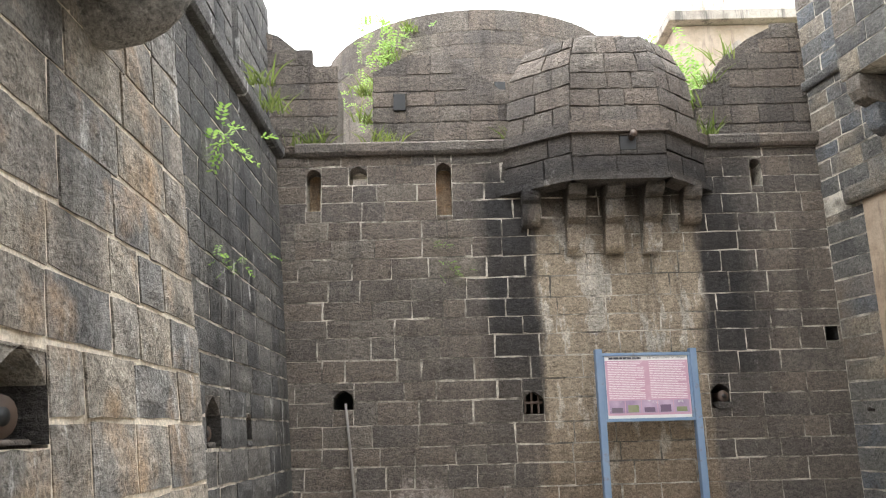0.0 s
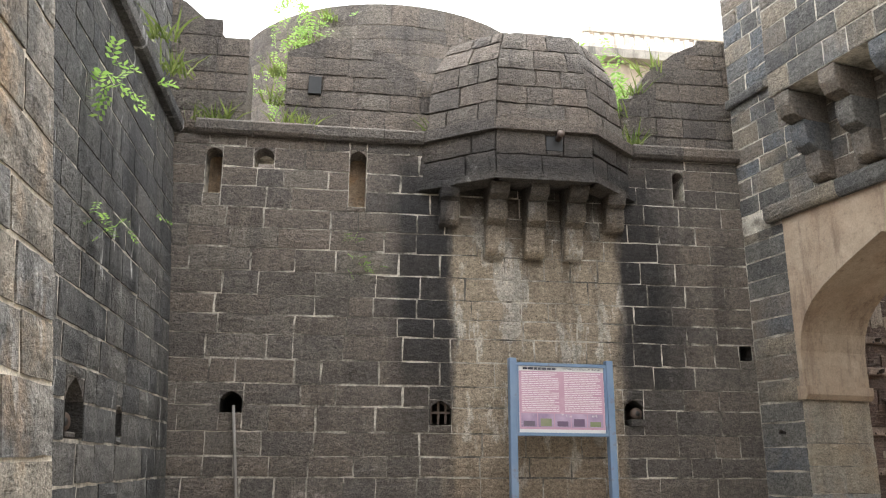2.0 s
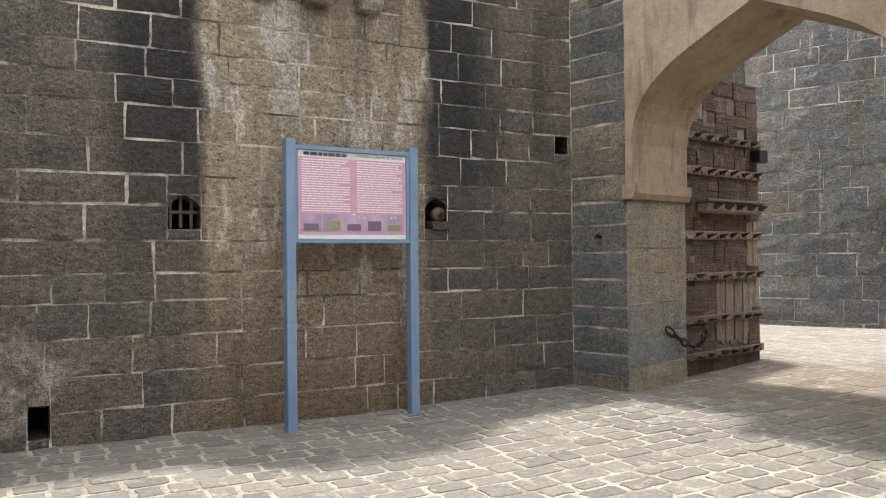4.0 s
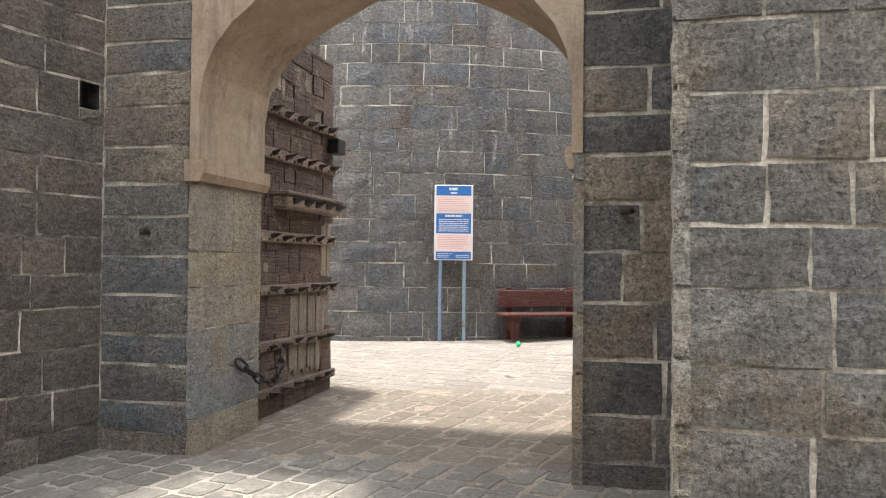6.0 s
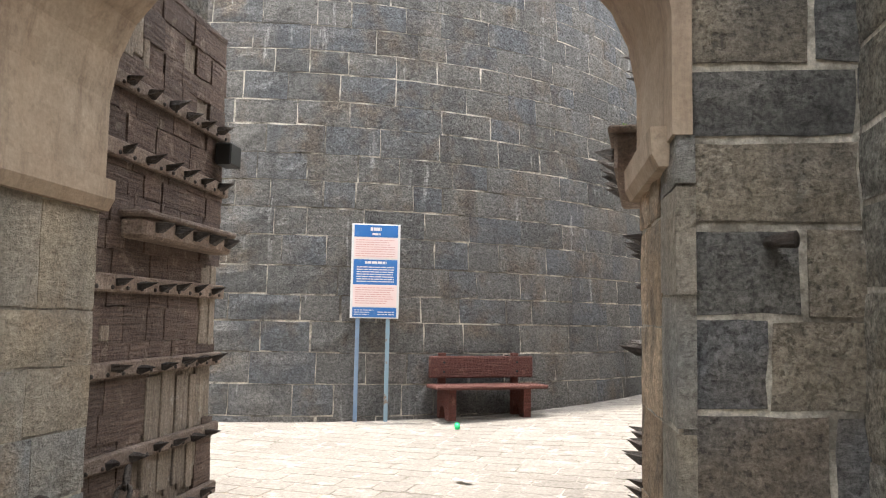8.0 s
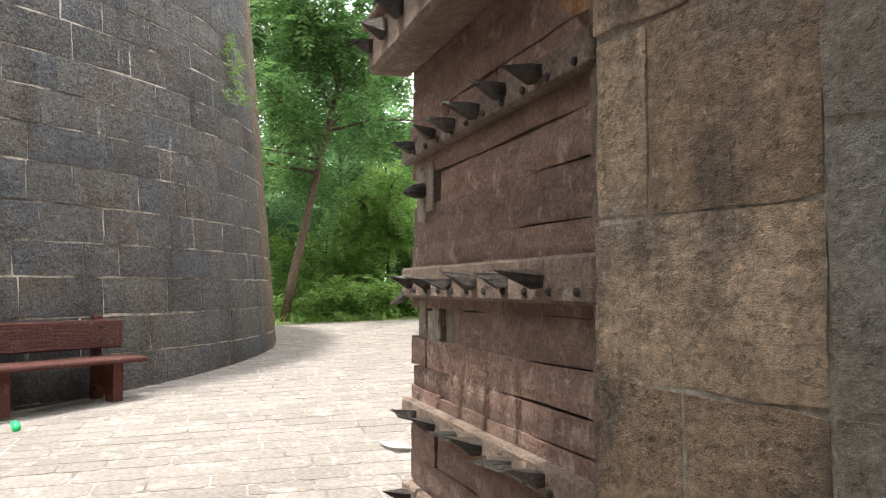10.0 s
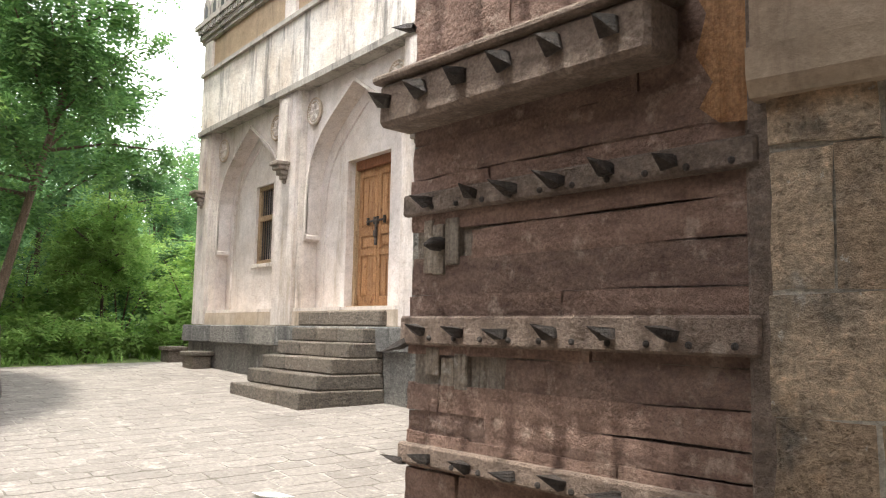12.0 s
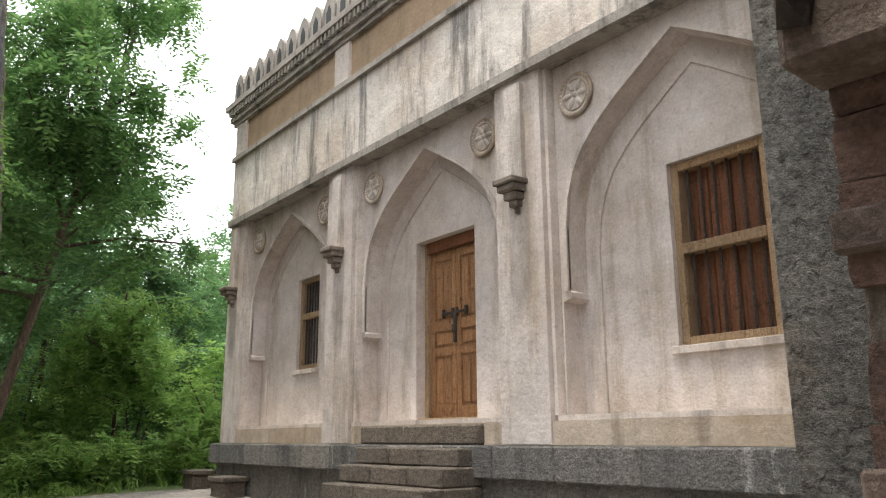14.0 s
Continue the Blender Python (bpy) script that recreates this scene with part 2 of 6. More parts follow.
PLASTER_GATE = plaster("plaster_gate", (0.39, 0.31, 0.232), (0.3, 0.215, 0.15), (0.17, 0.125, 0.095), 0.7)


def wood(name, a, b, wear=None, rough=0.75, stretch=(0.6, 0.6, 9)):
    n = Nodes(name, rough)
    g = n.noise(6, 6, 0.6, stretch=stretch)
    c = n.mix(n.span(g, 0.35, 0.65), a, b)
    r = n.random()
    if wear:
        c = n.mix(n.math("MULTIPLY", n.span(n.noise(9, 7, 0.7), 0.56, 0.66), 0.75), c, wear)
    c = n.mix(0.6, c, n.mix(1.0, c, n.ramp(r, [(0.62, 0.62, 0.62), (1.25, 1.2, 1.15)]), "MULTIPLY"))
    c = n.mix(1.0, c, n.grey(n.noise(60, 6, 0.65), 0.75, 1.22), "MULTIPLY")
    return n.done(c, n.math("ADD", g, n.math("MULTIPLY", n.noise(24, 7, 0.75), 1.4)), 0.9, 0.035)


GATE_WOOD = wood("gate_planks", (0.205, 0.13, 0.103), (0.335, 0.225, 0.178), (0.48, 0.37, 0.3), stretch=(1.2, 1.2, 2.6))
GATE_PLATE = wood("gate_plates", (0.1, 0.07, 0.058), (0.18, 0.128, 0.105), (0.3, 0.24, 0.2))
GATE_GREY = wood("gate_bare_wood", (0.38, 0.325, 0.265), (0.24, 0.195, 0.155), (0.5, 0.46, 0.41), stretch=(9, 9, 0.6))
GATE_IRON = wood("gate_straps", (0.2, 0.152, 0.122), (0.31, 0.24, 0.195), (0.42, 0.345, 0.285), stretch=(1.2, 1.2, 2.6))
SPIKE_IRON = wood("spike_iron", (0.05, 0.043, 0.04), (0.085, 0.07, 0.06), (0.16, 0.13, 0.11), rough=0.55)
DOOR_WOOD = wood("door_teak", (0.34, 0.17, 0.075), (0.46, 0.26, 0.13), (0.2, 0.085, 0.04), stretch=(7, 7, 0.7))
DOOR_DARK = wood("window_bars_wood", (0.19, 0.075, 0.035), (0.27, 0.12, 0.06), (0.1, 0.045, 0.025), stretch=(7, 7, 0.7))
DOOR_FRAME = wood("window_frame_wood", (0.4, 0.27, 0.155), (0.5, 0.35, 0.21), (0.24, 0.15, 0.08), stretch=(7, 7, 0.7))
BENCH_PAINT = wood("bench_paint", (0.1, 0.032, 0.024), (0.145, 0.05, 0.038), (0.24, 0.12, 0.09), rough=0.55)


def paint(name, a, b, wear, amount, rough=0.5):
    n = Nodes(name, rough)
    c = n.mix(n.span(n.noise(3, 5), 0.4, 0.65), a, b)
    c = n.mix(n.math("MULTIPLY", n.span(n.noise(6, 7, 0.7), 0.58, 0.66), amount), c, wear)
    return n.done(c, n.noise(50, 4), 0.15, 0.004)


POST_BLUE = paint("post_blue", (0.15, 0.22, 0.33), (0.19, 0.26, 0.36), (0.16, 0.12, 0.1), 0.5)
POST_RUST = paint("post_rusted", (0.2, 0.29, 0.36), (0.23, 0.31, 0.37), (0.2, 0.13, 0.08), 0.9)
BOARD_WHITE = paint("board_white", (0.72, 0.71, 0.69), (0.66, 0.65, 0.64), (0.5, 0.48, 0.45), 0.3)
# Mauve made paler to hold the washed-out reflection on the board.
BOARD_MAUVE_SHEEN = paint("board_mauve_sheen", (0.5, 0.3, 0.38), (0.55, 0.35, 0.43), (0.62, 0.45, 0.52), 0.3, 0.3)
BOARD_BLUE = paint("board_blue", (0.035, 0.15, 0.42), (0.045, 0.17, 0.45), (0.3, 0.4, 0.5), 0.2, 0.4)
BOARD_PINK = paint("board_pink", (0.78, 0.63, 0.61), (0.8, 0.66, 0.64), (0.72, 0.65, 0.62), 0.3, 0.4)
TEXT_WHITE = paint("text_white", (0.8, 0.72, 0.75), (0.74, 0.66, 0.7), (0.6, 0.5, 0.55), 0.3)
TEXT_DARK = paint("text_dark", (0.05, 0.05, 0.07), (0.08, 0.08, 0.1), (0.15, 0.15, 0.16), 0.2)
TEXT_ROSE = paint("text_rose", (0.62, 0.36, 0.33), (0.6, 0.36, 0.34), (0.66, 0.45, 0.42), 0.3)
PHOTO_GREY = paint("photo_print", (0.5, 0.38, 0.5), (0.28, 0.2, 0.3), (0.75, 0.73, 0.72), 0.8, 0.35)
PHOTO_DARK = paint("photo_dark", (0.16, 0.1, 0.17), (0.16, 0.14, 0.16), (0.3, 0.28, 0.3), 0.6, 0.35)
PHOTO_GREEN = paint("photo_green", (0.16, 0.2, 0.1), (0.3, 0.3, 0.2), (0.5, 0.48, 0.4), 0.7, 0.35)
BRONZE = paint("gun_bronze", (0.11, 0.075, 0.055), (0.075, 0.055, 0.045), (0.2, 0.14, 0.1), 0.6, 0.55)
# Black fittings; also stands for shade in loops, gun port, bore and merlon recesses.
BLACK_BOX = paint("black_box", (0.02, 0.02, 0.02), (0.03, 0.03, 0.03), (0.06, 0.06, 0.06), 0.3)
BOTTLE_GREEN = paint("bottle_green", (0.02, 0.4, 0.12), (0.03, 0.5, 0.18), (0.3, 0.6, 0.4), 0.2, 0.25)
PAPER = paint("paper", (0.75, 0.74, 0.7), (0.7, 0.69, 0.66), (0.5, 0.48, 0.45), 0.2, 0.8)
PIPE_GREY = paint("pipe_grey", (0.22, 0.2, 0.18), (0.16, 0.145, 0.13), (0.3, 0.27, 0.24), 0.5)


def leafy(name, a, b, c):
    n = Nodes(name, 0.6)
    k = n.math("ADD", n.math("MULTIPLY", n.geo.outputs["Random Per Island"], 0.6), n.math("MULTIPLY", n.span(n.noise(0.8, 3), 0.3, 0.7), 0.4))
    col = n.ramp(k, [a, b, c])
    n.b.inputs["Transmission Weight"].default_value = 0.0
    n.done(col)
    tr = n.t.nodes.new("ShaderNodeBsdfTranslucent")
    mx = n.t.nodes.new("ShaderNodeMixShader")
    mx.inputs[0].default_value = 0.45
    n.put(tr.inputs["Color"], col)
    out = n.t.nodes["Material Output"]
    n.t.links.new(n.b.outputs[0], mx.inputs[1])
    n.t.links.new(tr.outputs[0], mx.inputs[2])
    n.t.links.new(mx.outputs[0], out.inputs["Surface"])
    return n.mat


LEAF_TREE = leafy("leaf_feathery", (0.06, 0.14, 0.05), (0.13, 0.25, 0.08), (0.24, 0.38, 0.12))
LEAF_DARK = leafy("leaf_dark", (0.06, 0.14, 0.065), (0.13, 0.245, 0.1), (0.23, 0.37, 0.14))
LEAF_BRIGHT = leafy("leaf_bright", (0.14, 0.26, 0.06), (0.24, 0.39, 0.1), (0.36, 0.5, 0.15))
LEAF_TUFT = leafy("leaf_tuft", (0.09, 0.13, 0.035), (0.15, 0.2, 0.05), (0.24, 0.27, 0.09))
BARK = wood("bark", (0.1, 0.068, 0.05), (0.16, 0.11, 0.08), (0.22, 0.18, 0.14), stretch=(5, 5, 0.8))


def ground_mat():
    """Grass beyond the paving, dusty earth under it."""
    n = Nodes("earth_and_grass", 0.95)
    dirt = n.mix(n.span(n.noise(1.3, 6, 0.65), 0.35, 0.65), (0.19, 0.16, 0.13), (0.29, 0.25, 0.2))
    grass = n.mix(n.span(n.noise(2.2, 7, 0.7), 0.35, 0.62), (0.07, 0.12, 0.035), (0.17, 0.21, 0.07))
    grass = n.mix(n.span(n.noise(0.8, 5, 0.6), 0.6, 0.68), grass, (0.26, 0.19, 0.12))
    c = n.mix(n.span(n.axis(0), 21.9, 22.3), dirt, grass)
    c = n.mix(1.0, c, n.grey(n.noise(40, 7, 0.7), 0.7, 1.25), "MULTIPLY")
    return n.done(c, n.math("ADD", n.noise(30, 7, 0.7), n.noise(7, 4)), 0.6, 0.03)


GROUND = ground_mat()


def paving_mat(name, cols):
    n = Nodes(name, 0.85)
    k = n.math("ADD", n.math("MULTIPLY", n.random(), 0.55), n.math("MULTIPLY", n.span(n.noise(0.9, 5, 0.6), 0.3, 0.7), 0.45))
    c = n.ramp(k, cols)
    c = n.mix(n.math("MULTIPLY", n.span(n.noise(5, 7, 0.7), 0.55, 0.68), 0.45), c, (0.5, 0.46, 0.4))
    c = n.mix(1.0, c, n.grey(n.noise(30, 7, 0.7), 0.75, 1.2), "MULTIPLY")
    return n.done(c, n.math("ADD", n.noise(26, 6, 0.7), n.noise(7, 4)), 0.5, 0.02)


PAVE_COURT = paving_mat("paving_court", [(0.11, 0.103, 0.094), (0.15, 0.139, 0.124), (0.185, 0.171, 0.151), (0.13, 0.122, 0.111)])
PAVE_DUST = paving_mat("paving_dusty", [(0.115, 0.095, 0.075), (0.145, 0.122, 0.098), (0.17, 0.146, 0.12), (0.13, 0.11, 0.088)])
PAVE_YARD = paving_mat("paving_yard", [(0.16, 0.142, 0.126), (0.195, 0.175, 0.155), (0.225, 0.203, 0.18), (0.175, 0.158, 0.14)])


# ---- geometry helpers ----
def mesh_ob(name, verts, faces, material, parent=None, smooth=False):
    me = bpy.data.meshes.new(name)
    me.from_pydata([tuple(v) for v in verts], [], faces)
    me.materials.append(material)
    if smooth:
        me.polygons.foreach_set("use_smooth", [True] * len(me.polygons))
    me.update()
    ob = new(name, me)
    if parent is not None:
        ob.parent = parent
    return ob


def part(name, bm, material, parent, label="", smooth=False):
    me = bpy.data.meshes.new(name)
    bmesh.ops.recalc_face_normals(bm, faces=bm.faces)
    bm.to_mesh(me)
    bm.free()
    me.materials.append(material)
    if smooth:
        me.polygons.foreach_set("use_smooth", [True] * len(me.polygons))
    ob = new(name, me)
    if parent is not None:
        ob.parent = parent
    if label:
        ob["label"] = label
    return ob


def holder(name, m, label, category, group="", kind=""):
    ob = new(name)
    ob.matrix_basis = m
    return tagged(ob, label, category, group, kind)


def add_box(bm, lo, hi, bevel=0.0, m=None):
    """A box with bevelled edges, put into bm."""
    c = [(a + b) / 2 for a, b in zip(lo, hi)]
    d = [abs(b - a) for a, b in zip(lo, hi)]
    r = bmesh.ops.create_cube(bm, size=1.0)
    vs = r["verts"]
    for v in vs:
        v.co = Vector((c[0] + v.co.x * d[0], c[1] + v.co.y * d[1], c[2] + v.co.z * d[2]))
    if bevel:
        es = {e for v in vs for e in v.link_edges}
        out = bmesh.ops.bevel(bm, geom=list(es), offset=bevel, segments=1, affect="EDGES")
        vs = list({v for f in out["faces"] for v in f.verts} | {v for v in vs if v.is_valid})
    if m is not None:
        bmesh.ops.transform(bm, matrix=m, verts=vs)
    return vs


def box(name, lo, hi, material, parent, bevel=0.008, label="", m=None):
    bm = bmesh.new()
    add_box(bm, lo, hi, bevel, m)
    return part(name, bm, material, parent, label)


def add_tube(bm, pts, radii, sides=8):
    """A round tapered tube along pts."""
    rings = []
    for i, p in enumerate(pts):
        p = Vector(p)
        d = (Vector(pts[min(i + 1, len(pts) - 1)]) - Vector(pts[max(i - 1, 0)])).normalized()
        a = d.orthogonal().normalized()
        b = d.cross(a)
        rings.append([bm.verts.new(p + (a * math.cos(k * 2 * math.pi / sides) + b * math.sin(k * 2 * math.pi / sides)) * radii[i]) for k in range(sides)])
    for r0, r1 in zip(rings, rings[1:]):
        o = min(range(sides), key=lambda k: (r1[k].co - r0[0].co).length)
        for k in range(sides):
            bm.faces.new((r0[k], r0[(k + 1) % sides], r1[(k + 1 + o) % sides], r1[(k + o) % sides]))
    bm.faces.new(rings[0][::-1])
    bm.faces.new(rings[-1])


def add_extrude(bm, poly, d, xf):
    """A slab: the outline poly (a, b) from depth 0 to d, every point put through xf(a, b, depth)."""
    f = [bm.verts.new(xf(a, b, 0.0)) for a, b in poly]
    k = [bm.verts.new(xf(a, b, d)) for a, b in poly]
    bm.faces.new(f)
    bm.faces.new(k[::-1])
    for i in range(len(poly)):
        j = (i + 1) % len(poly)
        bm.faces.new((f[i], k[i], k[j], f[j]))


ARCH = [(1, 0), (1, 0.28), (0.97, 0.42), (0.91, 0.535), (0.81, 0.635), (0.67, 0.725), (0.5, 0.805), (0.3, 0.885), (0.12, 0.955), (0, 1)]


def arch_line(c, half, spring, apex, flat=1.0):
    """The pointed arch from its left springing over the apex to the right."""
    left = [(c - x * half, spring + (apex - spring) * y) for x, y in ARCH]
    return left + [(2 * c - a, b) for a, b in left[-2::-1]]


def grid_wall(name, us, zs, holes, depth, xf, material):
    """A wall with real rectangular openings: cells between the lines us and zs, less the holes (u0, u1, z0, z1)."""
    us = sorted(set(us) | {v for h in holes for v in h[:2]})
    zs = sorted(set(zs) | {v for h in holes for v in h[2:]})
    solid = lambda i, j: 0 <= i < len(us) - 1 and 0 <= j < len(zs) - 1 and not any(h[0] - 1e-6 <= us[i] and us[i + 1] <= h[1] + 1e-6 and h[2] - 1e-6 <= zs[j] and zs[j + 1] <= h[3] + 1e-6 for h in holes)
    bm = bmesh.new()
    cache = {}

    def v(i, j, k):
        if (i, j, k) not in cache:
            cache[i, j, k] = bm.verts.new(xf(us[i], zs[j], depth * k))
        return cache[i, j, k]

    for i in range(len(us) - 1):
        for j in range(len(zs) - 1):
            if not solid(i, j):
                continue
            for k in (0, 1):
                bm.faces.new((v(i, j, k), v(i + 1, j, k), v(i + 1, j + 1, k), v(i, j + 1, k)))
            for di, dj, a, b in ((-1, 0, (0, 0), (0, 1)), (1, 0, (1, 0), (1, 1)), (0, -1, (0, 0), (1, 0)), (0, 1, (0, 1), (1, 1))):
                if not solid(i + di, j + dj):
                    bm.faces.new((v(i + a[0], j + a[1], 0), v(i + b[0], j + b[1], 0), v(i + b[0], j + b[1], 1), v(i + a[0], j + a[1], 1)))
    return part(name, bm, material, None)


def block_mesh(a, b, c, d, rough, rng):
    """One dressed block: outline corners a b c d given as (u, z), its face a little uneven, its edges worn back. Faces +w, from w = -0.06 to about 0.03."""
    nu, nz = (4, 3) if abs(b[0] - a[0]) > 0.4 else (3, 3)
    vs, fs, idx = [], [], {}
    for j in range(nz + 1):
        for i in range(nu + 1):
            s, t = i / nu, j / nz
            s = {0: 0.0, nu: 1.0}.get(i, s)
            u = (1 - t) * ((1 - s) * a[0] + s * b[0]) + t * ((1 - s) * d[0] + s * c[0])
            z = (1 - t) * ((1 - s) * a[1] + s * b[1]) + t * ((1 - s) * d[1] + s * c[1])
            rim = i in (0, nu) or j in (0, nz)
            if rim:
                u += rng.uniform(-0.006, 0.006)
                z += rng.uniform(-0.006, 0.006)
            idx[i, j] = len(vs)
            vs.append([u, z, rng.uniform(-0.004, 0.0) if rim else 0.006 + rng.uniform(-rough, rough) * 0.8])
    for j in range(nz):
        for i in range(nu):
            fs.append((idx[i, j], idx[i + 1, j], idx[i + 1, j + 1], idx[i, j + 1]))
    ring = [idx[i, 0] for i in range(nu + 1)] + [idx[nu, j] for j in range(1, nz + 1)] + [idx[i, nz] for i in range(nu - 1, -1, -1)] + [idx[0, j] for j in range(nz - 1, 0, -1)]
    back = len(vs)
    vs += [[vs[k][0], vs[k][1], -0.07] for k in ring]
    for k in range(len(ring)):
        k2 = (k + 1) % len(ring)
        fs.append((ring[k], back + k, back + k2, ring[k2]))
    return vs, fs


def masonry(parent, xf, u0, u1, z0, z1, course, length, material, seed, near, holes=(), top=None, rough=0.008, gap=0.0095, name="stone_block", limit=300, joined=True, inside=None):
    """Courses of blocks on a wall face. xf(u, z, w): the place on the face, w outwards. near: the plan place whose neighbourhood gets separate blocks."""
    rng = random.Random(seed)
    made = []
    z = z0
    while z < z1 - 0.03:
        h = min(rng.uniform(*course), z1 - z)
        if z1 - z - h < course[0] * 0.5:
            h = z1 - z
        hit = [k for k in holes if min(k[3], z + h) - max(k[2], z) > 0.012]
        cuts = sorted((a, b) for a, b, c, d in hit)
        for a, b, c, d in hit:
            for lo, hi in ((z, c), (d, z + h)):
                if hi - lo > 0.035:
                    made.append(([(a + 0.004, lo + 0.006), (b - 0.004, lo + 0.006), (b - 0.004, hi - 0.006), (a + 0.004, hi - 0.006)], rng.random()))
        runs, u = [], u0
        for a, b in cuts:
            if a > u:
                runs.append((u, a))
            u = max(u, b)
        if u < u1:
            runs.append((u, u1))
        tilt = rng.uniform(-0.008, 0.008)
        for a, b in runs:
            u = a
            while u < b - 0.02:
                w = rng.uniform(*length)
                if b - u - w < length[0] * 0.6:
                    w = b - u
                e = u + w
                if (top is None or z + h * 0.6 <= top((u + e) / 2)) and (inside is None or inside((u + e) / 2, z + h / 2)):
                    g = gap * rng.uniform(0.6, 1.7)
                    quad = [(u + g, z + g + tilt), (e - g, z + g - tilt), (e - g + rng.uniform(-0.008, 0.008), z + h - g), (u + g + rng.uniform(-0.008, 0.008), z + h - g)]
                    made.append((quad, rng.random()))
                u = e
        z += h
    place = [(q, r, xf(sum(p[0] for p in q) / 4, sum(p[1] for p in q) / 4, 0.0)) for q, r in made]
    place.sort(key=lambda k: (k[2] - Vector(near)).length)
    jv, jf = [], []
    for n, (q, r, mid) in enumerate(place):
        vs, fs = block_mesh(*q, rough, rng)
        shift = (r - 0.5) * 0.008
        pts = [xf(a, b, w + (shift if w > -0.05 else 0)) for a, b, w in vs]
        if n < limit or not joined:
            ob = mesh_ob(name, [p - mid for p in pts], fs, material, parent)
            ob.location = mid
        else:
            o = len(jv)
            jv += pts
            jf += [tuple(o + k for k in f) for f in fs]
    if jv:
        tagged(mesh_ob("far_masonry", jv, jf, material, parent), kind="stuff")


Z = Vector((0, 0, 1))


def face(origin, along, normal, batter=0.0):
    """The map of a flat wall face: u along it, z up, w outwards; batter: metres by which it leans back for each metre of height."""
    o, a, n = Vector(origin), Vector(along).normalized(), Vector(normal).normalized()
    return lambda u, z, w=0.0: o + a * u + Z * z + n * (w - batter * z)


def ground_z(x, y):
    return 0.03 * max(0.0, x - 3) + 0.03 * max(0.0, 9 - y) * min(1.0, max(0.0, (x - 9) / 3))


def clump(vs, fs, centre, n, spread, size, rng, droop=0.3, flat=1.0):
    """Feathery fronds round a centre: each a rib with small paired leaves."""
    for _ in range(n):
        d = Vector((rng.gauss(0, 1), rng.gauss(0, 1), rng.gauss(0, 0.8) - droop)).normalized()
        p = Vector(centre) + Vector((rng.gauss(0, spread), rng.gauss(0, spread), rng.gauss(0, spread * 0.75 * flat)))
        side = d.cross(Z)
        side = side.normalized() if side.length > 0.05 else Vector((1, 0, 0))
        up = side.cross(d).normalized()
        tip = size * rng.uniform(1.6, 2.6)
        for k in range(5):
            q = p + d * (tip * (k + 0.5) / 5) + Vector((0, 0, -0.03 * k * k * size))
            for s in (-1, 1):
                a = (side * s + d * 0.5 + up * rng.uniform(-0.4, 0.3)).normalized()
                l, w = size * rng.uniform(0.55, 0.9), size * 0.17
                o = len(vs)
                vs += [q, q + a * l * 0.5 + d * w, q + a * l, q + a * l * 0.5 - d * w]
                fs.append((o, o + 1, o + 2, o + 3))


def tuft(vs, fs, base, n, height, rng, lean=(0, 0, 0)):
    """Blades of grass on a ledge."""
    for _ in range(n):
        p = Vector(base) + Vector((rng.gauss(0, 0.1), rng.gauss(0, 0.05), 0))
        h = height * rng.uniform(0.5, 1.2)
        t = Vector((rng.gauss(0, 0.45), rng.gauss(0, 0.45), 1)) + Vector(lean)
        s = Vector((rng.uniform(-1, 1), rng.uniform(-1, 1), 0)).normalized() * 0.012
        q, e = p + t * h * 0.5, p + t * h + Vector((t.x, t.y, -0.5)) * h * 0.25
        o = len(vs)
        vs += [p - s, p + s, q + s, q - s, e]
        fs += [(o, o + 1, o + 2, o + 3), (o + 3, o + 2, o + 4)]


# ---- ground ----
gx = [-900, -60, -12] + [-8 + 1.5 * i for i in range(26)] + [40, 80, 900]
gy = [-900, -60, -16] + [-10 + 1.5 * i for i in range(24)] + [40, 80, 900]
mesh_ob("ground", [(x, y, ground_z(min(x, 30), max(y, -4)) - 0.02) for y in gy for x in gx],
        [(j * len(gx) + i, j * len(gx) + i + 1, (j + 1) * len(gx) + i + 1, (j + 1) * len(gx) + i) for j in range(len(gy) - 1) for i in range(len(gx) - 1)], GROUND)
tagged(bpy.data.objects["ground"], "dusty earth running out into rough grass", "ground", kind="structure")

# ---- front curtain wall ----
front = face((-1.68, 9.62, 0), (1, 0, 0), (0, -1, 0))
FRONT_HOLES = [(0.05, 0.26, 4.63, 5.25), (0.65, 0.91, 5.0, 5.28), (1.88, 2.1, 4.53, 5.3), (6.32, 6.48, 4.85, 5.25), (2.96, 3.24, 1.78, 2.08),
               (5.45, 5.71, 1.8, 2.12), (1.88, 2.04, 0.08, 0.35), (7.08, 7.26, 2.65, 2.85), (0.45, 0.72, 1.9, 2.16)]
wall_front = tagged(grid_wall("wall_front", [-0.9, 7.7], [-0.3, 5.42], FRONT_HOLES, 0.6, lambda u, z, d: front(u, z, -0.0095 - d), MORTAR_DARK),
                    "weathered basalt fort wall with musket loops and rain stains", "fort wall", kind="structure")
rampart = box("wall_rampart", (-3.2, 10.3, -0.3), (7.5, 13.2, 5.02), MORTAR_DARK, None, 0.02)
tagged(rampart, "solid rampart behind the basalt fort wall", "rampart", kind="structure")


